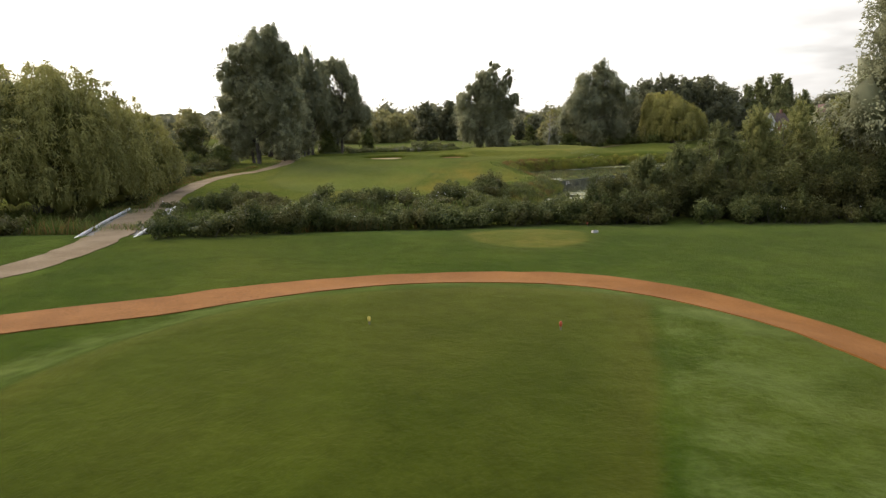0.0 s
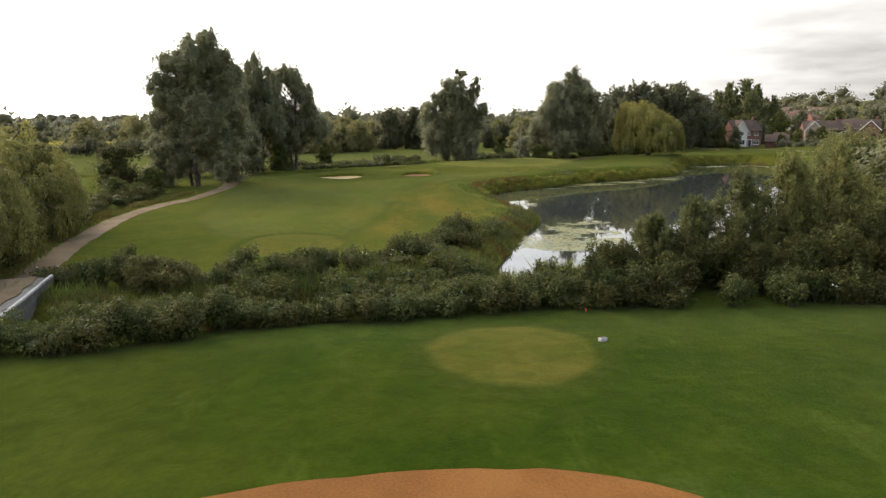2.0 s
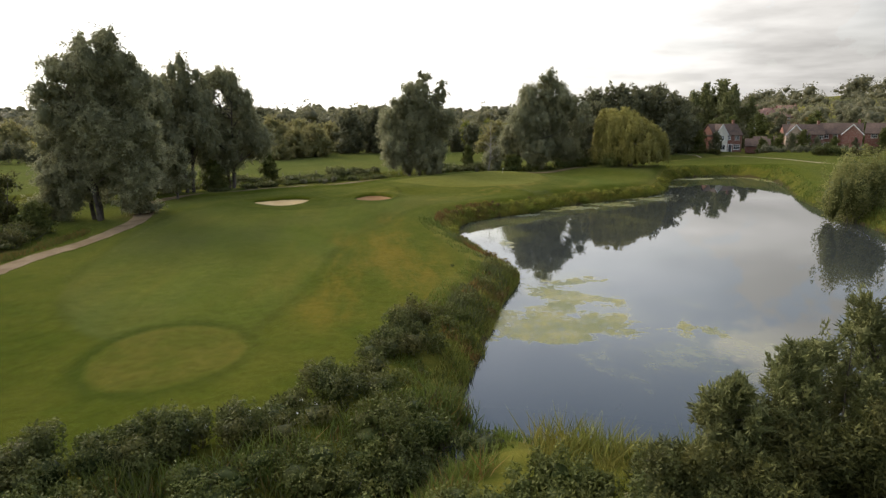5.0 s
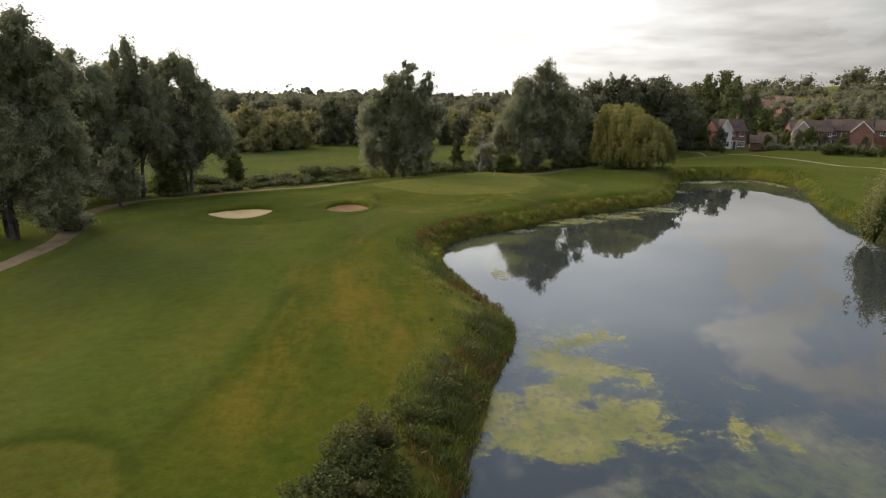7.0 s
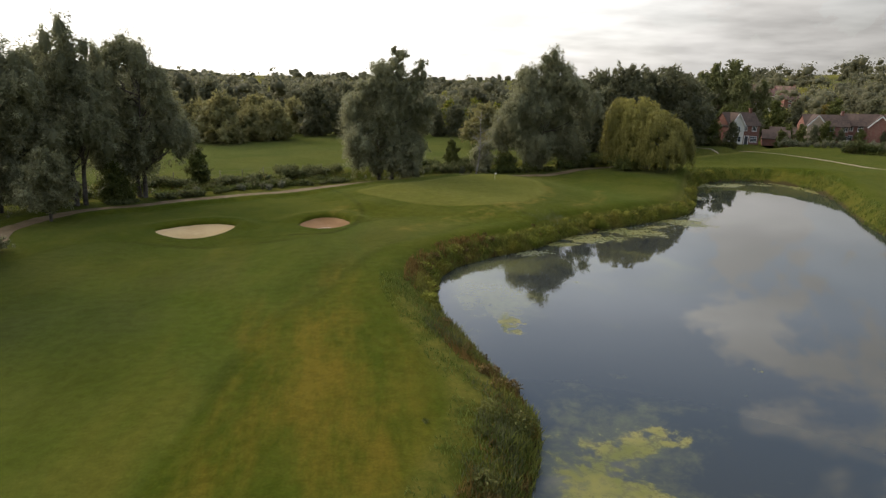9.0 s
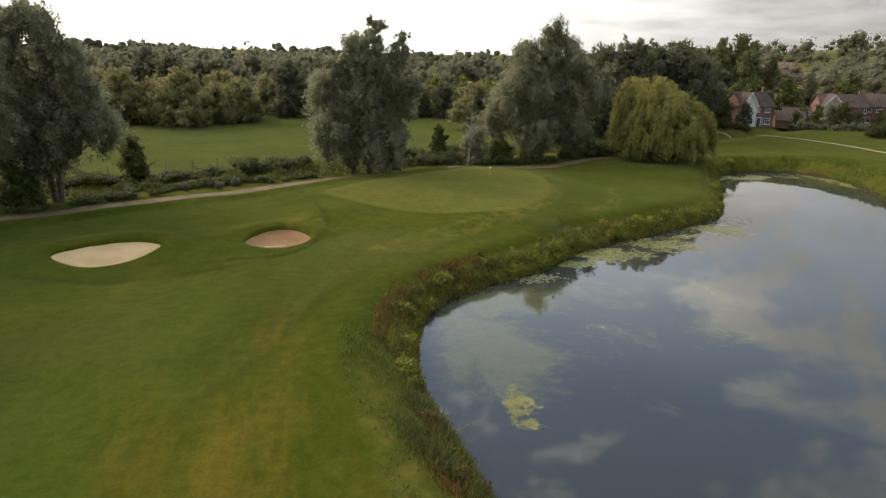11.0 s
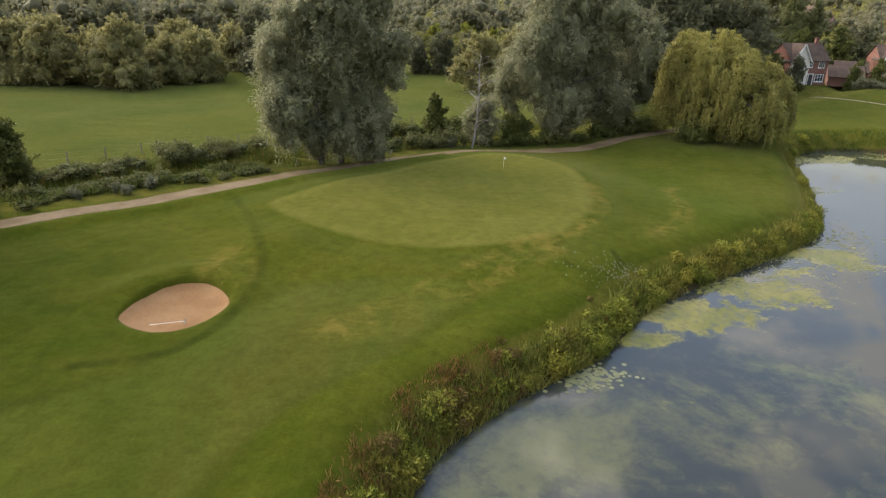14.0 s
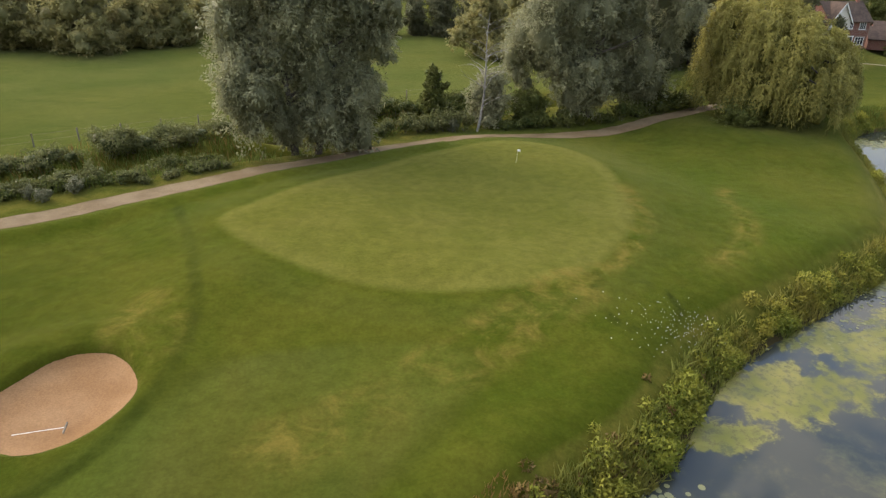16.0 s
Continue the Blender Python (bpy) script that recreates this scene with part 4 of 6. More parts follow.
def build_ground():
    xs, ys = spaced(-3200, 3200, -34, 72, 0.72), spaced(-1500, 3600, 4, 162, 0.72)
    # closer lines round the bunkers
    xs = np.sort(np.r_[xs, (xs[1:] + xs[:-1])[(xs[1:] > -15) & (xs[1:] < 6)] / 2])
    ys = np.sort(np.r_[ys, (ys[1:] + ys[:-1])[(ys[1:] > 105) & (ys[1:] < 117)] / 2])
    xs = np.sort(np.r_[xs, (xs[1:] + xs[:-1])[((xs[1:] > -1.6) & (xs[1:] < 5.2)) | ((xs[1:] > -14.4) & (xs[1:] < -6))] / 2])
    ys = np.sort(np.r_[ys, (ys[1:] + ys[:-1])[(ys[1:] > 105.6) & (ys[1:] < 116.4)] / 2])
    gx, gy = np.meshgrid(xs, ys)
    z, marks = land(gx.ravel(), gy.ravel())
    v = np.stack([gx.ravel(), gy.ravel(), z], 1)
    n, m = gx.shape
    i, j = np.meshgrid(np.arange(n - 1), np.arange(m - 1), indexing="ij")
    i, j = i.ravel(), j.ravel()
    f = np.stack([i * m + j, i * m + j + 1, (i + 1) * m + j + 1, (i + 1) * m + j], 1)
    ob = new("ground", mesh_from("ground", v, f, MAT["turf"], True, **marks))
    tagged(ob, "mown golf course turf with fairway, green, rough and meadow", "ground", kind="structure")


build_ground()


def build_water():
    xs, ys = np.arange(-92, 132, 1.0), np.arange(36, 216, 1.0)
    gx, gy = np.meshgrid(xs, ys)
    x, y = gx.ravel(), gy.ravel()
    shore = line_distance(x, y, SHORE, True)
    bump = lambda cx, cy, sx, sy, h: h * np.exp(-(((x - cx) / sx) ** 2 + ((y - cy) / sy) ** 2))
    # blanket weed: the bay by the bushes, a few rafts in the open, a thick one under the green, the far end
    weed = bump(13.0, 62, 4.2, 6.0, 0.62) + bump(18.5, 61, 3.4, 3.4, 0.52) + bump(16.2, 70, 2.8, 5.4, 0.60) + bump(20, 67, 2.0, 3.4, 0.46) + bump(23, 60.5, 2.4, 3.0, 0.55) + bump(20.6, 73.5, 2.4, 1.6, 0.46)
    weed += bump(15.8, 88, 1.7, 3.0, 0.62) + bump(30, 80, 3.0, 1.6, 0.36) + bump(27.1, 97.5, 1.6, 1.2, 0.48) + bump(26.5, 105.3, 2.2, 1.4, 0.42)
    weed += bump(26.0, 110.3, 2.2, 1.3, 0.75) + bump(30.4, 113.0, 3.0, 1.4, 0.70) + bump(35.6, 116.0, 3.0, 1.2, 0.55) + bump(36.7, 107.3, 2.6, 1.3, 0.36) + bump(31, 111, 5.5, 2.8, 0.44) + bump(38, 114.6, 5.5, 3.2, 0.50) + bump(46, 119, 4.6, 3.4, 0.50) + bump(24, 98, 3.0, 6.0, 0.30) + bump(40, 118.0, 4.0, 1.3, 0.40) + bump(45.5, 121.0, 3.0, 1.5, 0.52) + bump(50, 126.5, 2.0, 3.0, 0.50) + bump(21.5, 104, 4, 3, 0.16)
    weed += bump(74, 150, 8, 3.0, 0.60) + bump(79.5, 141, 2.0, 8, 0.60) + bump(64, 149, 5, 3.0, 0.50) + bump(57, 138, 3.0, 6.0, 0.44) + bump(68, 141, 5, 2.0, 0.38) + 0.16 * (1 - ease(-shore, 0.2, 1.6))
    film = 0.12 + bump(16.5, 66, 7, 14, 0.42) + bump(15.8, 95, 3.6, 6.5, 0.48) + bump(18.5, 102.5, 4.0, 3.0, 0.45) + bump(30, 106, 9, 6, 0.36) + bump(28, 97, 7, 4, 0.30) + bump(25, 57, 5, 6, 0.34) + bump(68, 144, 16, 9, 0.36) + bump(44, 121, 8, 3.5, 0.38)
    n, m = gx.shape
    i, j = np.meshgrid(np.arange(n - 1), np.arange(m - 1), indexing="ij")
    i, j = i.ravel(), j.ravel()
    f = np.stack([i * m + j, i * m + j + 1, (i + 1) * m + j + 1, (i + 1) * m + j], 1)
    ob = new("water", mesh_from("water", np.stack([x, y, 0 * x + WATER], 1), f, MAT["water"], True, weed=weed, film=film))
    tagged(ob, "still dark pond water with rafts of yellow-green floating weed", "pond", kind="structure")


build_water()
rng = np.random.default_rng(7)

tee_way = np.r_[0, np.cumsum(np.hypot(*np.diff(TEE_PATH, axis=0).T))]
tee_wide = np.interp(np.arange(0, tee_way[-1], 0.7), [0, 50, 56, 64, tee_way[-1]], [2.1, 2.1, 2.3, 2.8, 2.8])
q, z, _, _ = ribbon(TEE_PATH, tee_wide, 0.03, 0.03, rng)
tagged(new("path", ribbon_mesh("path", q, z, MAT["path_red"])), "red shale path that curves round the raised tee", "path", kind="structure")

q, z, nrm, mid = ribbon(SIDE_PATH, 2.0, 0.02, 0.07, rng)
DECK = -1.0
on_bridge = ease(mid[:, 1], 30.5, 33) * (1 - ease(mid[:, 1], 44.5, 47))
z = np.maximum(z, (DECK + 0.06) * on_bridge[:, None] + z * (1 - on_bridge[:, None]))
tagged(new("path", ribbon_mesh("path", q, z, MAT["path_buff"])), "narrow buff gravel path beside the fairway", "path", kind="structure")

far_path = smooth_line([(86, 196), (99, 183), (101, 167), (100, 148), (104, 130)])
q, z, _, _ = ribbon(far_path, 0.7, 0.06, 0.03, rng)
tagged(new("path", ribbon_mesh("path", q, z, MAT["path_pale"])), "pale gravel path across the lawn beyond the pond", "path", kind="structure")


def build_bunker(edge, material, label):
    """Sand in its hollow, with raked ripples; the rim is the turf's own."""
    c = edge.mean(0)
    rings = np.linspace(0, 1.0, 12)
    v, f = [], []
    n = len(edge)
    for r in rings:
        p = c + (edge - c) * r
        zz = land(p[:, 0], p[:, 1], False)[0]
        v.append(np.c_[p, zz - 0.44 * (1 - r ** 4) - 0.10 + 0.012 * np.sin(p[:, 0] * 9 + p[:, 1] * 3)])
    for i in range(len(rings) - 1):
        a = np.arange(n)
        b = (a + 1) % n
        f.append(np.stack([i * n + a, (i + 1) * n + a, (i + 1) * n + b, i * n + b], 1))
    ob = new("bunker", mesh_from("bunker", np.concatenate(v), np.concatenate(f), material, True))
    tagged(ob, label, "bunker", kind="structure")


build_bunker(*[(e, MAT[m]) for e, m in BUNKERS.values()][0], "pale raked sand bunker in the fairway turf")
build_bunker(*[(e, MAT[m]) for e, m in BUNKERS.values()][1], "reddish damp sand bunker before the green")


def build_bridge():
    """Low crossing of the ditch: slab, side walls and white kerbs."""
    a, b = Vector((-17.3, 31.4)), Vector((-20.6, 44.6))
    d = b - a
    L = d.length
    turn = math.degrees(math.atan2(d.y, d.x))
    t = thing("footbridge", (*((a + b) / 2), DECK), "low concrete footbridge with white kerbs over a ditch", "bridge", turn=turn)
    bm = bmesh.new()
    box(bm, 0, 0, -0.22, L + 0.6, 3.0, 0.44, 0.03)
    part("deck", bm, MAT["concrete"], t)
    for s in (-1, 1):
        for q in range(6):
            bm = bmesh.new()
            u = (q + 0.5) / 6
            box(bm, (u - 0.5) * L, s * (1.46 + 0.10 * math.sin(u * 3.1)), 0.09, L / 6 - 0.02, 0.14, 0.16, 0.03)
            part("kerb", bm, MAT["kerb"], t, "white-painted kerb")
        bm = bmesh.new()
        box(bm, 0, s * 1.42, -1.1, L * 0.72, 0.22, 1.4, 0.02)
        part("side_wall", bm, MAT["concrete"], t)


build_bridge()

# ---- large trees ----
r1 = np.random.default_rng(11)
tr, cr = broad_tree("t", r1, 21.6, 16.5, MAT["willow"], MAT["bark"], 135000, 110, 0.05, leaf=0.26, tall=1.5, droop=0.7, trunk_r=0.36, stems=3,
                    masses=[(3.4, 17.4, 2.6, 3.8), (1.0, 16.4, 2.8, 4.0), (-1.4, 14.4, 2.6, 3.8), (-3.4, 12.2, 2.4, 3.4), (4.8, 14, 2.2, 4.6), (-4.4, 9, 2.2, 3.6), (2.5, 12, 3.4, 5.0), (0.5, 9, 4.2, 6), (4.6, 8, 2.8, 5), (3.2, 4.6, 2.8, 3.6), (-2.8, 4.6, 2.8, 3.4), (-4.8, 5.2, 1.8, 2.6)])
plant("willow_tree", tr, cr, -27.8, 97, "tall grey-green willow with a broad clumped crown", group="tall willows by the path")
tr, cr = broad_tree("t", r1, 20.6, 11.0, MAT["willow"], MAT["bark"], 70000, 56, 0.06, leaf=0.26, top=0.8, tall=2.4, droop=0.7, trunk_r=0.4, stems=2,
                    masses=[(0, 16.4, 2.5, 4.0), (-2.8, 14.0, 2.3, 4.0), (2.6, 14.0, 2.3, 4.2), (2.4, 10.4, 2.2, 4.2), (0, 9, 3.4, 5.0), (-1.6, 5.5, 2.8, 3.0), (3.4, 8.5, 2.2, 4.0), (-3.8, 9, 2.2, 4.0)])
plant("willow_tree", tr, cr, -25.6, 121.6, "slender upright grey-green willow beside others", group="tall willows by the path")
tr, cr = broad_tree("t", r1, 20.4, 12.0, MAT["willow"], MAT["bark"], 74000, 60, 0.05, leaf=0.26, top=0.9, tall=2.2, droop=0.7, trunk_r=0.42, stems=2,
                    masses=[(-0.8, 16.4, 2.3, 3.8), (1.6, 15.0, 2.2, 4.0), (-2.8, 13.4, 2.2, 4.0), (3.4, 12.0, 2.0, 3.4), (-2.4, 10.0, 2.2, 4.2), (2.4, 9.4, 2.6, 4.0), (0, 7, 3.4, 4.6), (4.8, 7.2, 2.3, 3.4), (-2.6, 5, 2.6, 3.0)])
plant("willow_tree", tr, cr, -20.5, 127.5, "upright grey-green willow with a dense skirt", group="tall willows by the path")
tr, cr = broad_tree("t", r1, 20.0, 14.5, MAT["willow"], MAT["bark"], 135000, 110, 0.04, leaf=0.25, tall=1.5, droop=0.8, trunk_r=0.5, stems=2,
                    masses=[(-3.7, 7, 3.0, 5.6), (3.4, 5.4, 3.2, 4.6), (-3.2, 4.8, 3.0, 3.2), (4.4, 3.8, 2.8, 3.6), (0.2, 9.4, 4.0, 6.6), (-2.6, 12.6, 2.1, 3.6), (0.0, 13.8, 2.3, 4.2), (2.2, 17.2, 1.6, 3.7), (1.4, 14.6, 1.9, 3.4), (5.2, 15.0, 1.3, 3.6), (3.4, 11.6, 2.6, 4.2), (6.8, 11.4, 1.5, 2.6), (1.8, 3.2, 3.2, 3.0), (-0.6, 2.8, 2.0, 2.6), (-4.6, 10.4, 2.0, 3.0), (5.2, 8, 2.4, 3.4)])
plant("willow_tree", tr, cr, 9.0, 142.8, "tall grey-green willow with drooping foliage beside the path")
tr, cr = broad_tree("t", r1, 20.4, 18.0, MAT["willow"], MAT["bark"], 150000, 120, 0.04, leaf=0.25, tall=1.4, droop=0.8, trunk_r=0.4, stems=3,
                    masses=[(0.6, 16.4, 2.3, 4.4), (1.8, 13.6, 3.2, 5.0), (3.4, 14.8, 2.6, 4.2), (-2, 13, 3.0, 4.4), (-4.5, 9, 3.8, 6.0), (-6.3, 6, 2.6, 5.0), (-3.2, 14.4, 2.2, 3.0), (4.4, 13, 3.0, 4.4), (7.4, 10, 2.8, 5.0), (0, 8, 5.0, 7.0), (4.6, 5, 4.0, 4.6), (-1.5, 4, 3.5, 3.8)])
plant("willow_tree", tr, cr, 36.0, 153.5, "broad domed grey-green willow behind the green")
tr, cr = broad_tree("t", r1, 16.5, 9.0, MAT["willow"], MAT["bark"], 44000, 40, 0.15, leaf=0.26, top=0.5, tall=1.5, droop=0.6, trunk_r=0.35,
                    masses=[(0, 12, 3.2, 4.6), (1.5, 8, 3.6, 4.6), (-1.6, 7, 3.0, 4.2), (2, 4, 3.5, 3.6)])
plant("willow_tree", tr, cr, 29.8, 41.5, "tall light green willow above the pond-side bushes")

tr, cr = broad_tree("t", r1, 19.0, 11.5, MAT["willow"], MAT["bark"], 56000, 54, 0.06, leaf=0.27, top=0.7, tall=1.8, droop=0.7, trunk_r=0.4, stems=2,
                    masses=[(0.6, 15, 3.0, 4.2), (-2.6, 12.6, 2.9, 4.4), (3, 11, 2.8, 4.6), (0, 8, 4.4, 5.4), (0.5, 4, 4.0, 3.8), (4.6, 13, 2.2, 4.2), (5.0, 8, 2.6, 4.4)])
plant("willow_tree", tr, cr, -31.5, 117.0, "grey-green willow among taller ones", group="tall willows by the path")

r2 = np.random.default_rng(12)
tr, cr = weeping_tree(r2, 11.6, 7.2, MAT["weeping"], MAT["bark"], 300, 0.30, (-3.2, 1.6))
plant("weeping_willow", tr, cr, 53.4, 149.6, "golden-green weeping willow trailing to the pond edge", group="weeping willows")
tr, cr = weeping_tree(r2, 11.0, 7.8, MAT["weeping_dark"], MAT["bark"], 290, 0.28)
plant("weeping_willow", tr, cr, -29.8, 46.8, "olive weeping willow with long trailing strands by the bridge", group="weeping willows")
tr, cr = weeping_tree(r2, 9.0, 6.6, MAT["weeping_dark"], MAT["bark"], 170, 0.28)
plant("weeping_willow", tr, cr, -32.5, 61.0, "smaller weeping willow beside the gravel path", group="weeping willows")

# ---- hedges and bushes of the ditch ----
r3 = np.random.default_rng(13)
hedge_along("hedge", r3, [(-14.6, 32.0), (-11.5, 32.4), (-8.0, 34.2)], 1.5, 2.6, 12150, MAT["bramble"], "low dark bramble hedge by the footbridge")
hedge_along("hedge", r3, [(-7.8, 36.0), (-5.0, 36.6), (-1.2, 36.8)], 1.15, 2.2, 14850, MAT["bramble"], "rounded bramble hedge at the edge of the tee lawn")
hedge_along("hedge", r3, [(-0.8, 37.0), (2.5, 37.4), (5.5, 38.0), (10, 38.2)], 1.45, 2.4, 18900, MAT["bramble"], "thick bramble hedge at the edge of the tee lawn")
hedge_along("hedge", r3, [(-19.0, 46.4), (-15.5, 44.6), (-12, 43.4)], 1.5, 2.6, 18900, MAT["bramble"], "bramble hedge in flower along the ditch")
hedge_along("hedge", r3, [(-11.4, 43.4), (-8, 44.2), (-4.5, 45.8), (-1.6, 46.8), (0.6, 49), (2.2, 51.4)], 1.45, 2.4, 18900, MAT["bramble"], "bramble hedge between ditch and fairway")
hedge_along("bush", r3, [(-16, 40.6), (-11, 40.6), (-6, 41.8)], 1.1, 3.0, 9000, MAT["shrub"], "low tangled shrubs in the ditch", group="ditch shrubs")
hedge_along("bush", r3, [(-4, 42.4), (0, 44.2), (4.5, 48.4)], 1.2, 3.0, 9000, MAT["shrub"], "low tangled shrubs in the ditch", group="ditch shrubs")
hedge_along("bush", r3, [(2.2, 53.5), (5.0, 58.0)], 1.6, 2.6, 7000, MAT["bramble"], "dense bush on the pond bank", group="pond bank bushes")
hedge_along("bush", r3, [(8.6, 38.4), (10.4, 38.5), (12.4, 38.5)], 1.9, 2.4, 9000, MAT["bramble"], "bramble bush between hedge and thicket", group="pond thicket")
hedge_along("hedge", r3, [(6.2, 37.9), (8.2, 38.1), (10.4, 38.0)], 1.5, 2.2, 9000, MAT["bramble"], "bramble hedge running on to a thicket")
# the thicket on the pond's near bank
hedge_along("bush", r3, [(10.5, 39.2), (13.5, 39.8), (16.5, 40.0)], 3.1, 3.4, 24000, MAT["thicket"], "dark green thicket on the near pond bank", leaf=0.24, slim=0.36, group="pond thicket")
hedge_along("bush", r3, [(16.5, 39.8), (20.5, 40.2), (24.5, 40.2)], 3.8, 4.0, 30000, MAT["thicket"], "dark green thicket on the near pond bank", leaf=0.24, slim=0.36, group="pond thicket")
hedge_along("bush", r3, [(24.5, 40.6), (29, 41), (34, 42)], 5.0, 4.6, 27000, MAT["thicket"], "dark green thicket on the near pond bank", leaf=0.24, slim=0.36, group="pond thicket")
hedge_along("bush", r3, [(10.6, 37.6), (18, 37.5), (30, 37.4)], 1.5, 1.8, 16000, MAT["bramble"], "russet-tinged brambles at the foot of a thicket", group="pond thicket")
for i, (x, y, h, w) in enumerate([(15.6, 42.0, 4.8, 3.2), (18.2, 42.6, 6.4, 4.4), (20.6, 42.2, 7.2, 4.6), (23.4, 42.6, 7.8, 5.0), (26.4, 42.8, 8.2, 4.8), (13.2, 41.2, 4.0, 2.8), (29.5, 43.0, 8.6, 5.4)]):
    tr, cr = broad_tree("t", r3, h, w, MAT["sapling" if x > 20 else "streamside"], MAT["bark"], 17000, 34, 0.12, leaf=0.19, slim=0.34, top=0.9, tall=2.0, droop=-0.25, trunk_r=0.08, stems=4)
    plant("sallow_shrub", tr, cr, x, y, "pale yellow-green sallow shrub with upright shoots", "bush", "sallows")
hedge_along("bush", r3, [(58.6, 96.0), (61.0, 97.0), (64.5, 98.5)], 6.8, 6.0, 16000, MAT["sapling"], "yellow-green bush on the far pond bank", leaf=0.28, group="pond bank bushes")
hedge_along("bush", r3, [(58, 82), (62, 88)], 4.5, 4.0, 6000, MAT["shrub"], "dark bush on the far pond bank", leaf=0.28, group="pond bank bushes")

# ---- shrubs under and beside the tall willows ----
for i, (x, y, h, w, kind) in enumerate([(-36, 92, 6.2, 6.4, "thicket"), (-33.5, 98, 4.0, 5.0, "willow"), (-31.5, 90.5, 3.2, 3.5, "shrub"), (-24.6, 99.5, 5.2, 4.0, "willow"), (-33, 84, 2.6, 4.0, "shrub"), (-16.5, 137.4, 5.6, 4.0, "shrub"), (-28.5, 122, 5.5, 6.5, "willow"), (-22.5, 124.5, 4.6, 5.5, "shrub"), (-35, 113, 7.5, 8, "willow"),
                                        (20.4, 151.5, 5.4, 2.6, "shrub"), (25.8, 151.6, 5.2, 5.6, "willow"), (29.5, 151.5, 3.2, 4.0, "shrub"), (49.0, 146.5, 3.0, 5.0, "shrub"), (44, 157, 4.0, 6.0, "shrub")]):
    tr, cr = broad_tree("t", r3, h, w, MAT[kind], MAT["bark"], 8000, 20, 0.06, leaf=0.24, slim=0.6, fat=1.7, top=0.1, tall=1.0, droop=0.2, trunk_r=0.12, stems=3)
    plant("shrub", tr, cr, x, y, "rounded leafy shrub at the foot of willows", "bush", "willow underwood")


def bare_birch(rr, x, y, height):
    """A leaning pale trunk with thin bare limbs, and a few leaves left."""
    t = thing("birch_tree", (x, y, ground_z(x, y)), "dead birch with a pale trunk and bare limbs", "tree")
    u = np.linspace(0, 1, 12)
    stem = np.stack([0.9 * u + 0.25 * np.sin(u * 5), 0.2 * np.sin(u * 4), -0.3 + u * height], 1)
    tv, tf = tubes([stem], [(0.13, 0.02)], 8)
    hang(new("trunk", mesh_from("trunk", tv, tf, MAT["birch_bark"], True)), t)
    lines, rads, tips = [], [], []
    for i in range(30):
        q = rr.uniform(0.24, 0.95)
        s0 = np.array([np.interp(q, u, stem[:, c]) for c in range(3)])
        a, ln = i * 2.399, height * 0.24 * (1.15 - q) * rr.uniform(0.7, 1.3) + 0.4
        d = np.array([math.cos(a), math.sin(a), 0.55 + 0.3 * rr.random()])
        line = np.stack([s0 + d * ln * w + [0, 0, -0.25 * ln * w * w] for w in np.linspace(0, 1, 5)])
        lines.append(line)
        rads.append((0.045 * (1.1 - q) + 0.012, 0.006))
        for w in (2, 3):
            e = line[w] + (d + rr.normal(size=3) * 0.7) * ln * 0.32
            lines.append(np.stack([line[w], (line[w] + e) / 2 + rr.normal(size=3) * 0.04, e]))
            rads.append((0.014, 0.004))
            tips.append(e)
    tv, tf = tubes(lines, rads, 5)
    hang(new("branches", mesh_from("branches", tv, tf, MAT["birch_bark"], True)), t)
    tips = np.repeat(np.array(tips), 8, 0) + rr.normal(size=(len(tips) * 8, 3)) * 0.25
    v, f, tone = leaves(rr, tips, rr.normal(size=tips.shape) - [0, 0, 0.6], 0.12, 0.05, np.full(len(tips), 0.5), None, True)
    tagged(hang(new("leaves", mesh_from("leaves", v, f, MAT["sapling"], tone=tone)), t), kind="stuff")


bare_birch(r3, 24.0, 148.6, 10.5)
tr, cr = broad_tree("t", r3, 7.2, 4.6, MAT["willow"], MAT["bark"], 9000, 26, 0.25, leaf=0.24, tall=1.1, droop=0.5, trunk_r=0.16, fat=1.4)
plant("willow_tree", tr, cr, -24.4, 112.5, "small pale willow on a bare trunk before taller ones", group="tall willows by the path")

# ---- meadow hedgerow and woods ----
r4 = np.random.default_rng(14)
field = [broad_tree("t", r4, 11.5, 14.0, MAT["wood_green"], MAT["bark"], 11000, 40, 0.02, leaf=0.54, slim=0.7, fat=1.5, top=0.1, tall=0.95, droop=0.2, trunk_r=0.3) for _ in range(3)]
dark = [broad_tree("t", r4, 14.5, 12.0, MAT["wood_far"], MAT["bark"], 9000, 36, 0.04, leaf=0.56, slim=0.7, fat=1.5, top=0.3, tall=1.1, droop=0.2, trunk_r=0.3) for _ in range(3)]
first = {}


def copies(kind, meshes, name, places, label, group):
    for i, (x, y, s) in enumerate(places):
        m = meshes[i % len(meshes)]
        key = (kind, i % len(meshes))
        at = pose(x, y, ground_z(x, y) - 0.1, 0, 0, (i * 137) % 360) @ Matrix.Scale(s, 4)
        if key not in first:
            first[key] = plant(name, *m, x, y, label, group=group)
            first[key].matrix_basis = at
        else:
            ob = copy_thing(first[key], Matrix())
            ob.matrix_basis = at


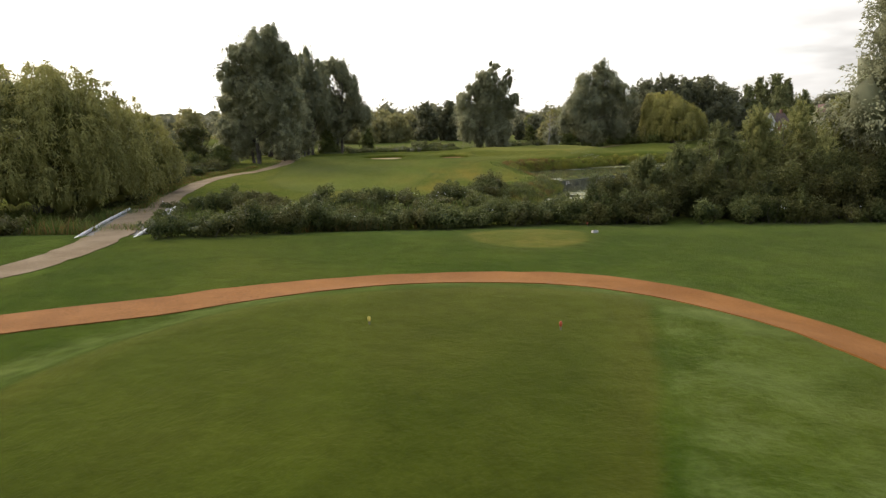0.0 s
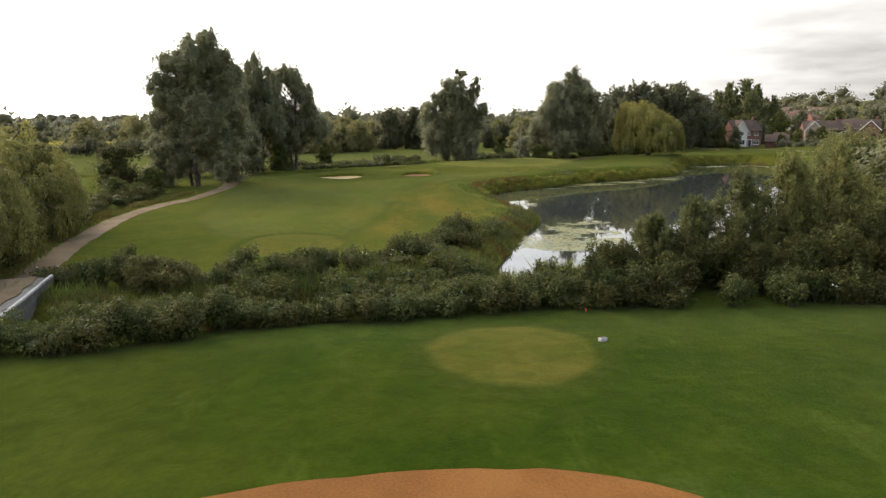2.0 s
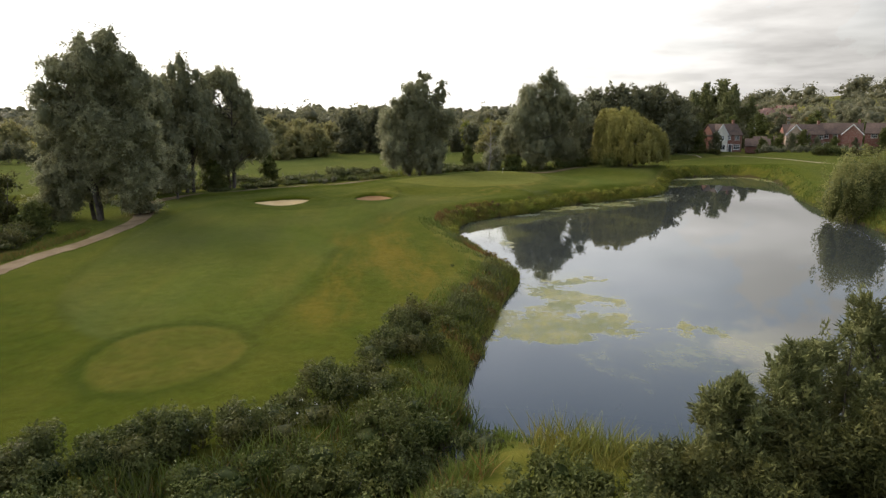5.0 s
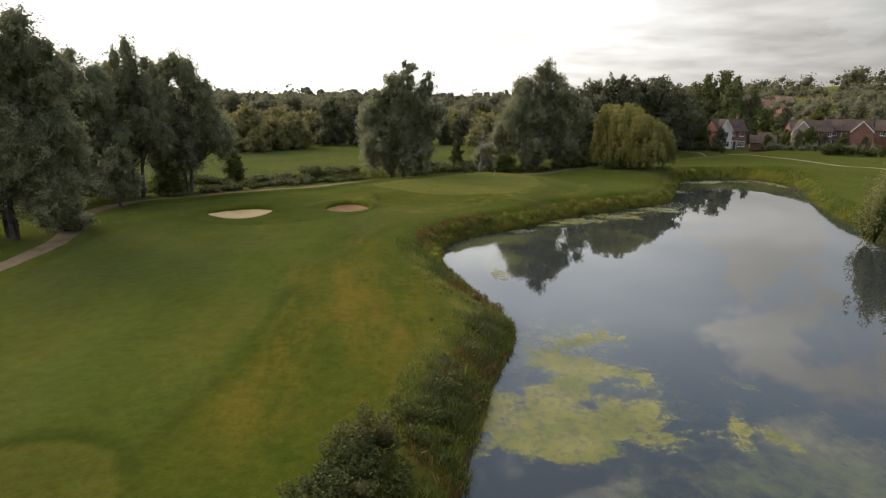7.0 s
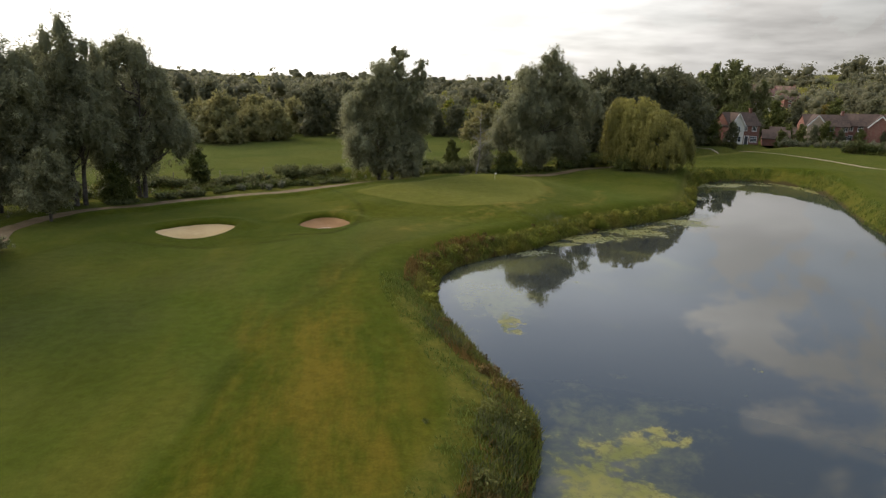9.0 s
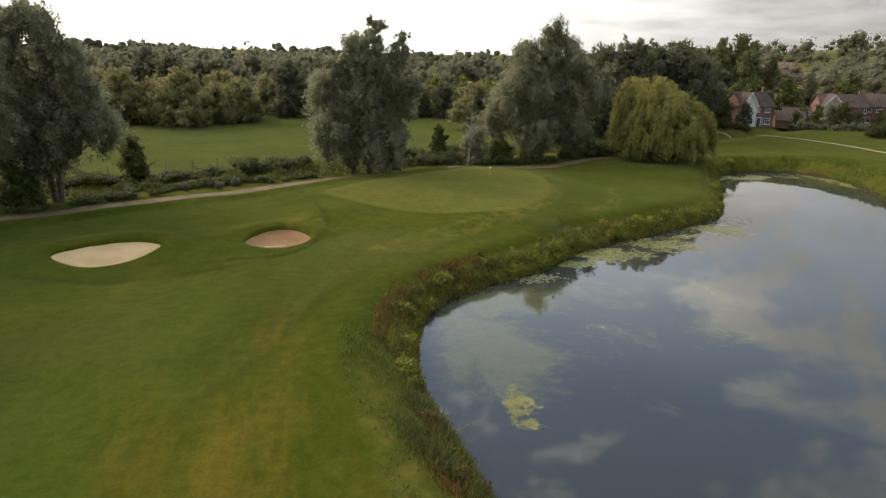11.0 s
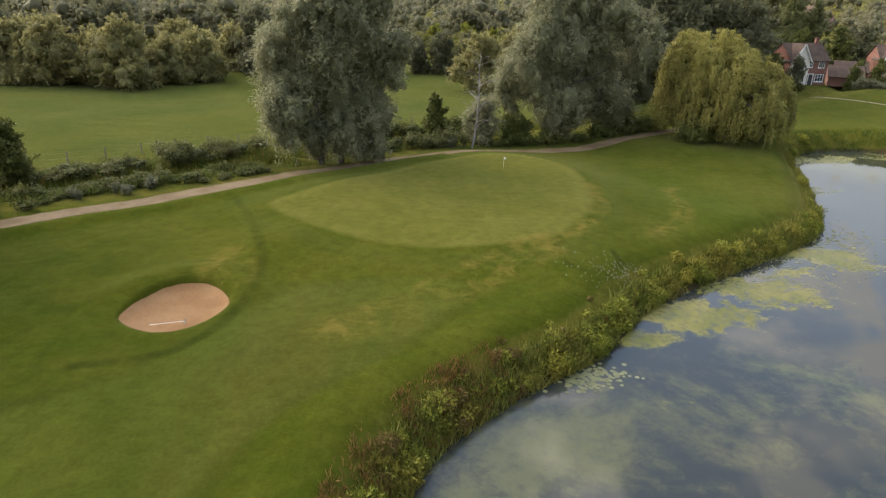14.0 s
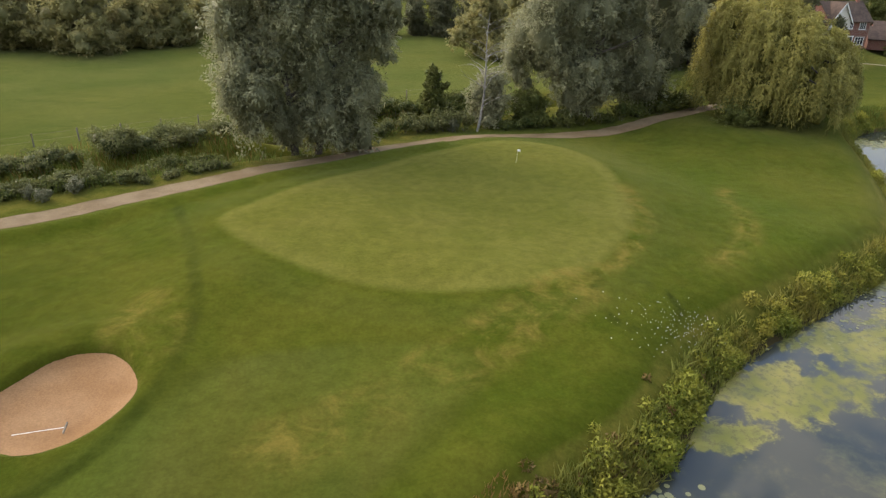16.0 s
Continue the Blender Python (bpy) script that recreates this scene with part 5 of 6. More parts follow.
copies("field", field, "field_tree", [(-37, 199, 0.95), (-25, 197, 0.95), (-15, 205, 0.8), (-52, 203, 0.95), (-31, 201, 0.8), (-44, 202, 0.9), (-60, 206, 0.9), (-20, 202, 0.7), (-68, 207, 0.9), (-84, 213, 1.0), (-100, 216, 0.9), (-12, 224, 0.8), (34, 193, 0.85), (42, 200, 0.9), (-46, 214, 0.9), (-20, 214, 0.9)],
       "rounded olive hedgerow tree at the meadow's edge", "hedgerow trees")
copies("dark", dark, "woodland_tree", [(-6, 218, 0.9), (2, 222, 0.95), (10, 225, 0.85), (-32, 218, 0.95), (-58, 224, 0.95), (-75, 230, 1.0), (50, 190, 1.05), (57, 184, 1.2), (64, 186, 1.3), (71, 190, 1.25), (78, 194, 1.3), (85, 200, 1.2), (46, 180, 1.0), (92, 207, 1.1), (16, 222, 0.55), (21, 221, 0.6), (26, 221, 0.55), (31, 219, 0.6), (36, 217, 0.6), (11, 222, 0.65), (5, 219, 0.7)],
       "dark broadleaved tree in a close row", "woodland edge trees")
pop = [broad_tree("t", r4, 22.0, 10.0, MAT["poplar"], MAT["bark"], 8000, 40, 0.10, leaf=0.58, slim=0.7, fat=1.35, top=0.6, tall=1.8, droop=0.1, trunk_r=0.4) for _ in range(2)]
copies("poplar", pop, "poplar_tree", [(115, 246, 0.88), (121, 250, 1.02), (127, 249, 1.08), (133, 252, 1.0), (108, 242, 0.75), (139, 250, 0.8), (124, 240, 0.85)], "tall green poplar behind houses", "poplars")


def build_woods():
    """Far woods: many small crowns joined in one mesh."""
    rr = np.random.default_rng(15)
    vs, fs, ts, at = [], [], [], 0
    def add(x, y, size, n, shade):
        nonlocal at
        g = land(x, y)[0]
        for xi, yi, gi, si in zip(x, y, g, size):
            c = np.stack([xi + rr.normal(size=5) * si * 0.22, yi + rr.normal(size=5) * si * 0.22, gi + si * np.r_[0.25, rr.uniform(0.3, 0.74, 4)]], 1)
            r = np.stack([si * rr.uniform(0.24, 0.36, 5)] * 2 + [si * rr.uniform(0.22, 0.32, 5)], 1)
            v, f, tone = puff_leaves(rr, c, r, n, si * 0.085, si * 0.075, 0.1)
            # filler balls in a lower tone, painting shade inside each small crown
            hv, hf = balls(rr, c, r * (0.46 if n > 60 else 0.72))
            v, f, tone = np.concatenate([v, hv]), np.concatenate([f, hf + len(v)]), np.r_[tone, np.full(len(hv), 0.30)]
            vs.append(v); fs.append(f + at); ts.append(np.clip(0.6 * tone + shade + rr.normal() * 0.20, 0, 1))
            at += len(v)
    # belts across the country, by bearing and distance from the middle of the course
    for lo, hi, da, db, count, size, n in ((-62, -14, 250, 310, 90, 13, 200), (-16, 16, 265, 340, 80, 14, 190), (12, 40, 290, 420, 80, 14, 160),
                                           (-70, 60, 420, 640, 170, 14, 130), (22, 66, 330, 520, 110, 12, 220), (22, 70, 520, 800, 170, 17, 120), (-75, 30, 650, 1000, 330, 16, 34), (-50, -12, 540, 700, 170, 14, 50)):
        az = np.radians(rr.uniform(lo, hi, count))
        d = rr.uniform(da, db, count)
        px, py = 12 + np.sin(az) * d, 40 + np.cos(az) * d
        open_land = (line_distance(px, py, np.array([(-300, 420), (-178, 372), (-120, 360)])) < 44) | ((np.abs(np.degrees(az) - 30.8) < 4.5) & (d > 300) & (d < 480) & (rr.random(count) < 0.85))
        az, d = az[~open_land], d[~open_land]
        count = len(az)
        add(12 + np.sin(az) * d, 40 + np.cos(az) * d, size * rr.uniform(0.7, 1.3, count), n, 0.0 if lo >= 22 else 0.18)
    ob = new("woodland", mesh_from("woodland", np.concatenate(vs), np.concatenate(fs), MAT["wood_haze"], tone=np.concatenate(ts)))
    tagged(ob, "distant mixed woods and hedgerows in leaf colours paled for haze", "woodland", kind="stuff")


build_woods()

# ---- houses ----
def gable_block(bm, w, d, eave, ridge, x=0.0, y=0.0):
    """A block whose ridge runs along x, with pointed ends."""
    h = d / 2
    pts = [(-w / 2, -h, 0), (-w / 2, h, 0), (-w / 2, h, eave), (-w / 2, 0, ridge), (-w / 2, -h, eave)]
    a = [bm.verts.new((x + p[0], y + p[1], p[2])) for p in pts]
    b = [bm.verts.new((x - p[0], y + p[1], p[2])) for p in pts]
    bm.faces.new(a)
    bm.faces.new(b[::-1])
    for i in range(5):
        j = (i + 1) % 5
        bm.faces.new([a[j], a[i], b[i], b[j]])
    bmesh.ops.recalc_face_normals(bm, faces=bm.faces)


def roof_slabs(bm, w, d, eave, ridge, over=0.35, thick=0.16, x=0.0, y=0.0):
    h = d / 2
    slope = (ridge - eave) / h
    for s in (-1, 1):
        prof = [(0, ridge + 0.02), (s * (h + over), eave - slope * over + 0.02)]
        q = []
        for sx in (-1, 1):
            q.append([bm.verts.new((x + sx * (w / 2 + over * 0.7), y + py, pz + dz)) for py, pz in prof for dz in (0, thick)])
        l, r = q
        for face in ([l[0], l[2], r[2], r[0]], [l[1], r[1], r[3], l[3]], [l[0], l[1], l[3], l[2]], [r[0], r[2], r[3], r[1]], [l[2], l[3], r[3], r[2]], [l[0], r[0], r[1], l[1]]):
            bm.faces.new(face)
    bmesh.ops.recalc_face_normals(bm, faces=bm.faces)


def turned(bm):
    bmesh.ops.rotate(bm, verts=bm.verts, cent=(0, 0, 0), matrix=Matrix.Rotation(radians(90), 3, "Z"))


def window_on(parent, x, y, z, w, h, bars=2, name="window"):
    bm = bmesh.new()
    for cx, cz, sx, sz in ((0, h / 2, w + 0.16, 0.09), (0, -h / 2, w + 0.16, 0.09), (-w / 2, 0, 0.09, h), (w / 2, 0, 0.09, h), (0, 0.12 * h, w, 0.05)):
        box(bm, x + cx, y - 0.03, z + cz, sx, 0.10, sz)
    for b in range(1, bars + 1):
        box(bm, x - w / 2 + w * b / (bars + 1), y - 0.03, z, 0.06, 0.08, h)
    win = part(name, bm, MAT["white_paint"], parent, "white window frame")
    bm = bmesh.new()
    box(bm, x, y - 0.005, z, w, 0.03, h)
    part("pane", bm, MAT["glass"], win, "dark glass pane")
    bm = bmesh.new()
    box(bm, x, y - 0.09, z - h / 2 - 0.08, w + 0.3, 0.2, 0.07)
    part("sill", bm, MAT["white_paint"], win)


def chimney(parent, x, y, z):
    bm = bmesh.new()
    box(bm, x, y, z, 0.7, 0.5, 1.7, 0.02)
    box(bm, x, y, z + 0.85, 0.84, 0.64, 0.14, 0.02)
    part("chimney", bm, MAT["brick"], parent)


def cottage(place, turn, w, d, eave, ridge, wall, roof, label, wing=None, windows=(), door=None, side_windows=()):
    """A detached house facing -y in its own axes; wing: x, width, depth, eave, ridge, wall of a front gable."""
    t = thing("house", (*place, ground_z(*place) - 0.1), label, "house", "estate houses", turn)
    bm = bmesh.new()
    gable_block(bm, w, d, eave, ridge)
    part("wall", bm, MAT[wall], t)
    bm = bmesh.new()
    roof_slabs(bm, w, d, eave, ridge)
    part("roof", bm, MAT[roof], t, "tiled roof")
    if wing:
        wx, ww, wd, we, wr, wm = wing
        bm = bmesh.new()
        gable_block(bm, wd + d / 2, ww, we, wr, x=-(d / 2 + wd) / 2 - 0.0, y=0)
        turned(bm)
        bmesh.ops.translate(bm, verts=bm.verts, vec=(wx, 0, 0))
        part("wall", bm, MAT[wm], t, "rendered front gable")
        bm = bmesh.new()
        roof_slabs(bm, wd + d / 2, ww, we, wr, x=-(d / 2 + wd) / 2, y=0)
        turned(bm)
        bmesh.ops.translate(bm, verts=bm.verts, vec=(wx, 0, 0))
        part("roof", bm, MAT[roof], t, "tiled roof")
        bm = bmesh.new()
        slope = math.atan2(wr - we, ww / 2)
        ln = math.hypot(wr - we, ww / 2) + 0.5
        for s in (-1, 1):
            r = bmesh.ops.create_cube(bm, size=1, matrix=Matrix.Translation((wx + s * (ww / 4 + 0.08), -(d / 2 + wd) - 0.30, (we + wr) / 2 - 0.12)) @ Matrix.Rotation(s * slope, 4, "Y") @ Matrix.Diagonal((ln, 0.06, 0.24, 1)))
        part("bargeboard", bm, MAT["white_paint"], t, "white bargeboard")
    for x, z, ww, hh, fy in windows:
        window_on(t, x, -fy, z, ww, hh, 2 if ww > 1 else 1)
    if door:
        bm = bmesh.new()
        box(bm, door[0], -door[1] - 0.04, 1.05, 1.0, 0.1, 2.1, 0.01)
        dr = part("door", bm, MAT["door"], t, "dark front door")
        bm = bmesh.new()
        for cx, cz, sx, sz in ((-0.58, 1.1, 0.12, 2.2), (0.58, 1.1, 0.12, 2.2), (0, 2.24, 1.5, 0.16)):
            box(bm, door[0] + cx, -door[1] - 0.05, cz, sx, 0.16, sz)
        part("door_frame", bm, MAT["white_paint"], dr)
    chimney(t, w / 2 - 1.0, 0, ridge + 0.3)
    return t


cottage((105.5, 209.0), 3, 9.0, 7.0, 5.0, 8.0, "brick", "slate", "red brick house with a white gable and grey tiled roof",
        wing=(-2.4, 4.0, 0.5, 5.0, 8.0, "render"), windows=((-2.4, 4.1, 1.6, 1.2, 4.0), (-2.4, 1.4, 2.6, 1.4, 4.0), (2.9, 4.1, 1.3, 1.2, 3.5), (2.9, 1.4, 1.9, 1.4, 3.5), (0.4, 4.1, 0.7, 1.0, 3.5)), door=(0.8, 3.5))
cottage((134.5, 214.0), -20, 11.0, 7.5, 4.8, 7.6, "brick", "slate", "brick house with a tan gable and brown roof",
        wing=(-3.0, 5.0, 1.5, 4.8, 7.6, "tan"), windows=((1.0, 4.0, 1.6, 1.2, 3.75), (4.4, 4.0, 1.6, 1.2, 3.75), (1.0, 1.4, 1.6, 1.4, 3.75), (4.4, 1.4, 2.0, 1.4, 3.75)), door=(-0.9, 3.75))
cottage((146.0, 212.5), -36, 12.0, 8.0, 4.8, 7.8, "brick", "slate", "red brick house with a broad gable and grey roof",
        wing=(3.4, 5.4, 2.0, 4.8, 7.6, "brick"), windows=((-3.6, 4.0, 1.6, 1.2, 4.0), (-1.0, 4.0, 1.2, 1.2, 4.0), (-3.6, 1.4, 2.0, 1.4, 4.0)), door=(-0.8, 4.0))
cottage((162.0, 213.0), -42, 10.0, 8.0, 4.8, 7.8, "brick", "slate", "red brick house among garden shrubs", windows=((-2.6, 4.0, 1.6, 1.2, 4.0), (2.6, 4.0, 1.6, 1.2, 4.0), (2.6, 1.4, 1.6, 1.4, 4.0)))

# ---- estate on the hill ----
r5 = np.random.default_rng(21)
for i in range(13):
    az, d = radians(r5.uniform(27.5, 34.0)), r5.uniform(390, 520)
    x, y = 12 + math.sin(az) * d, 40 + math.cos(az) * d
    cottage((x, y), r5.uniform(-60, 10), r5.uniform(9, 13), 8.0, 4.8, 7.8, "brick" if i % 4 else "render", "clay", "red-roofed brick house on the wooded hill",
            windows=((-2.4, 4.0, 1.6, 1.2, 4.0), (2.4, 4.0, 1.6, 1.2, 4.0), (-2.4, 1.4, 1.6, 1.3, 4.0)))


def garage(place, turn):
    t = thing("garage", (*place, ground_z(*place) - 0.1), "low brick garage with a brown hipped roof beside a house", "garage", "", turn)
    bm = bmesh.new()
    gable_block(bm, 6.5, 6.0, 2.0, 4.0)
    part("wall", bm, MAT["brick"], t)
    bm = bmesh.new()
    roof_slabs(bm, 6.5, 6.0, 2.0, 4.0)
    part("roof", bm, MAT["slate"], t, "brown tiled roof")


garage((117.5, 209.5), -30)
garage((124.0, 216.0), -30)

# ---- gardens ----
gt = [broad_tree("t", r5, 7.5, 5.2, MAT[m], MAT["bark"], 3600, 18, 0.10, leaf=0.36, slim=0.65, fat=1.6, top=0.1, tall=1.1, droop=0.1, trunk_r=0.16) for m in ("shrub", "wood_far", "shrub")]
copies("garden", gt, "garden_tree", [(95.0, 201.5, 0.9), (99.0, 200.4, 0.84), (116, 205, 0.8), (121, 204, 0.75), (126, 206, 0.7), (90, 204, 0.9), (140, 206, 0.6), (146, 205, 0.5), (158, 208, 0.9), (128, 226, 1.5), (138, 230, 1.5), (120, 228, 1.4), (152, 232, 1.6), (166, 232, 1.6), (178, 226, 1.4), (110, 222, 1.3), (117, 218, 1.1), (123, 212, 0.8), (131, 208, 0.85), (134.5, 206.5, 0.6), (143, 222, 1.3), (160, 222, 1.2), (99, 214, 1.2)],
       "dark rounded garden tree near the houses", "garden trees")
yellow = [broad_tree("t", r5, 12, 13, MAT["herb"], MAT["bark"], 4200, 36, 0.04, leaf=0.6, top=0.1, tall=0.9, droop=0.1, trunk_r=0.3)]
copies("yellow", yellow, "field_tree", [(40, 242, 0.8), (48, 246, 0.7), (33, 250, 0.75)], "bright yellow-green tree beyond the meadow", "hedgerow trees")
gold = broad_tree("t", r5, 10, 11, MAT["gold"], MAT["bark"], 7000, 40, 0.05, leaf=0.5, top=0.2, tall=1.0, droop=0.1, trunk_r=0.25)
plant("garden_tree", *gold, 157, 240, "golden-leaved garden tree behind houses", group="garden trees")
hedge_along("hedge", r5, [(113, 200), (122, 197), (132, 194), (140, 191)], 1.6, 2.2, 9000, MAT["silver"], "grey-green garden hedge before the houses", leaf=0.3)
hedge_along("hedge", r5, [(118, 184), (124, 181), (131, 178)], 2.4, 3.0, 9000, MAT["bramble"], "clipped dark hedge on the lawn before the houses", leaf=0.3)
hedge_along("hedge", r5, [(84, 203), (92, 201), (99, 198)], 1.3, 1.8, 6000, MAT["bramble"], "low garden hedge before the houses", leaf=0.3)

# ---- stream side ----
r6 = np.random.default_rng(22)
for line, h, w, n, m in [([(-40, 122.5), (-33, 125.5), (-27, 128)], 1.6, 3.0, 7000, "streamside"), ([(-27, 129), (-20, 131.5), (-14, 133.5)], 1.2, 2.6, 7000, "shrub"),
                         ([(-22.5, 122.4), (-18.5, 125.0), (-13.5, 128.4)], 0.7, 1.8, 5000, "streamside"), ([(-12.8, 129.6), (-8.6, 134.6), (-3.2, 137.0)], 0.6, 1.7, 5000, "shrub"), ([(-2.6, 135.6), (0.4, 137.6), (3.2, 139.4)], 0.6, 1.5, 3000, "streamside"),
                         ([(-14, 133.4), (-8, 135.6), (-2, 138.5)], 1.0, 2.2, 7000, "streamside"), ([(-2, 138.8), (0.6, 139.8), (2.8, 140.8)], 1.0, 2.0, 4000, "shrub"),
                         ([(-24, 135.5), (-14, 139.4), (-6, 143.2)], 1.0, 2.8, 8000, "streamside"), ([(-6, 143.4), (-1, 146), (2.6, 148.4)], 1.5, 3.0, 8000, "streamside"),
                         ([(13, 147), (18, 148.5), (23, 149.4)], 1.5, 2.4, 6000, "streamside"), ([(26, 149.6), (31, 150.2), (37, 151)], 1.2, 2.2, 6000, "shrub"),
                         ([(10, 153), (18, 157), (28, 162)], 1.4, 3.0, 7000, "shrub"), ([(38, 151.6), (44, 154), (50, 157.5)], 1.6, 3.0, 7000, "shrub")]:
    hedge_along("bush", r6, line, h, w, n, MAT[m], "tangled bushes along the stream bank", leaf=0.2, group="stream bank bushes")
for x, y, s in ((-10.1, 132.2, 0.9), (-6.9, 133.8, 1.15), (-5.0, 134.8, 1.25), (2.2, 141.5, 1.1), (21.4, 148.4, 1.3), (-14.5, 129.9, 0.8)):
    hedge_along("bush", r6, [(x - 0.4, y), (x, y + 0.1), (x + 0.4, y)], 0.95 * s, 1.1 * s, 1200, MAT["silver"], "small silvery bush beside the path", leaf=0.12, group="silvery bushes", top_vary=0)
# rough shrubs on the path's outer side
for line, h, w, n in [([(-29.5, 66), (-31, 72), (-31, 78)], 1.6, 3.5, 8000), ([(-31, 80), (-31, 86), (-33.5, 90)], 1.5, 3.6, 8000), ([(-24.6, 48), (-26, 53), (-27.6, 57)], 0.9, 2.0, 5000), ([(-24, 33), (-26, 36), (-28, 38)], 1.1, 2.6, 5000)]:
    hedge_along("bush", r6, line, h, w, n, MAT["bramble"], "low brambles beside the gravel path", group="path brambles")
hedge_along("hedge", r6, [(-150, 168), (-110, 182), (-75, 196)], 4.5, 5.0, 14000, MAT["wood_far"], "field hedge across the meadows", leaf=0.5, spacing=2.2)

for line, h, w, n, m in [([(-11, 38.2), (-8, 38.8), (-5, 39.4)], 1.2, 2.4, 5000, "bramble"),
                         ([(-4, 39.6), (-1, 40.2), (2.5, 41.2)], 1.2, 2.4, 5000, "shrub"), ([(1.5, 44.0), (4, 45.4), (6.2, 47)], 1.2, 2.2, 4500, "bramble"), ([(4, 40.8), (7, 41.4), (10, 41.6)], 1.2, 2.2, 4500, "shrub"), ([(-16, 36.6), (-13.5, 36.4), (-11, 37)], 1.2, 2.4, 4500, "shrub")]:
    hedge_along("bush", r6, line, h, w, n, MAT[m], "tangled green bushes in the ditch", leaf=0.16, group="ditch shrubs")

# ---- reeds and rank grass of the banks ----
def bank_reeds(name, rr, n, along_lo, along_hi, out_lo, out_hi, height, width, material, label, cut=0.0, shift=0.0):
    """Blades along part of the shore, in drifts."""
    m = len(SHORE)
    u = rr.uniform(along_lo, along_hi, n * 2)
    i = np.floor(u * m).astype(int) % m
    f = (u * m) % 1
    p = SHORE[i] * (1 - f[:, None]) + SHORE[(i + 1) % m] * f[:, None]
    d = unit(SHORE[(i + 1) % m] - SHORE[i])
    out = np.stack([-d[:, 1], d[:, 0]], 1)
    side = line_distance(p[:, 0] + out[:, 0] * 0.5, p[:, 1] + out[:, 1] * 0.5, SHORE, True)
    out *= np.where(side > 0, 1, -1)[:, None]
    off = rr.uniform(0, 1, n * 2) ** 1.2 * (out_hi - out_lo) + out_lo
    p = p + out * off[:, None]
    drift = np.sin(p[:, 0] * 0.55 + 1.3 * shift) * np.cos(p[:, 1] * 0.43 + shift) + 0.5 * np.sin(p[:, 0] * 1.7 + p[:, 1] * 1.3 + shift)
    keep = drift + rr.normal(size=n * 2) * 0.35 > cut
    p, off, drift = p[keep][:n], off[keep][:n], drift[keep][:n]
    z = np.maximum(land(p[:, 0], p[:, 1])[0], WATER - 0.25)
    h = height * (0.75 + 0.35 * np.clip(drift, 0, 1)) * (1 - 0.45 * np.clip((off - 1.0) / 3, 0, 1))
    v, fc, tone = blades(rr, p[:, 0], p[:, 1], z, h, width, None, 0.30)
    ob = new(name, mesh_from(name, v, fc, material, tone=tone))
    tagged(ob, label, "reeds", kind="stuff")


r7 = np.random.default_rng(23)
bank_reeds("bank_reeds", r7, 18000, 0.0, 0.55, -0.4, 1.2, 0.62, 0.06, MAT["reed"], "green reeds and rank grass along the pond edge", -0.6)
bank_reeds("bank_reeds", r7, 7000, 0.0, 0.19, 0.0, 4.0, 0.45, 0.06, MAT["tuft"], "rank green grass on the pond bank", -0.2, 0.9)
bank_reeds("bank_reeds", r7, 9000, 0.02, 0.27, -0.2, 2.2, 0.42, 0.06, MAT["dry_reed"], "russet drifts of dying reeds along the pond edge", 0.35, 2.0)
bank_reeds("bank_reeds", r7, 9000, 0.55, 1.0, -0.4, 2.4, 0.55, 0.09, MAT["tuft"], "tall reeds on the far pond bank", -0.4, 1.0)
bank_reeds("bank_reeds", r7, 3500, 0.02, 0.16, 0.2, 2.6, 0.6, 0.06, MAT["sedge"], "grey-green sedge tussocks on the pond bank", 0.1, 0.6)


def bank_herbs(rr, lo, hi, count, n, size, material, label, out=0.7, wide=1.0):
    """Low leafy herbage in humps along part of the shore."""
    m = len(SHORE)
    u = np.sort(rr.uniform(lo, hi, count)) * m
    i = np.floor(u).astype(int) % m
    p = SHORE[i] * (1 - (u % 1))[:, None] + SHORE[(i + 1) % m] * (u % 1)[:, None]
    d = unit(SHORE[(i + 1) % m] - SHORE[i])
    o = np.stack([-d[:, 1], d[:, 0]], 1)
    o *= np.where(line_distance(p[:, 0] + o[:, 0] * 0.5, p[:, 1] + o[:, 1] * 0.5, SHORE, True) > 0, 1, -1)[:, None]
    p = p + o * np.maximum(out + rr.normal(size=count) * wide * 0.5, 0.05)[:, None]
    g = np.maximum(land(p[:, 0], p[:, 1])[0], WATER)
    r = size * rr.uniform(0.5, 1.35, count) * (0.8 + 0.35 * np.sin(u * 1.9))
    c = np.stack([p[:, 0], p[:, 1], g + r * 0.45], 1)
    v, f, tone = puff_leaves(rr, c, np.stack([r, r, r * 0.8], 1), n, 0.17, 0.09, -0.1)
    ob = new("bank_herbs", mesh_from("bank_herbs", v, f, material, tone=tone))
    tagged(ob, label, "herbage", kind="stuff")


bank_herbs(r7, 0.17, 0.56, 600, 50000, 0.43, MAT["herb"], "yellow-green leafy herbage along the pond edge", 0.30, 0.8)
bank_herbs(r7, 0.06, 0.34, 70, 6000, 0.40, MAT["russet"], "russet willowherb along the pond edge", 0.5)
bank_herbs(r7, 0.0, 0.10, 60, 8000, 0.5, MAT["shrub"], "leafy olive herbs on the pond bank", 1.4, 2.0)


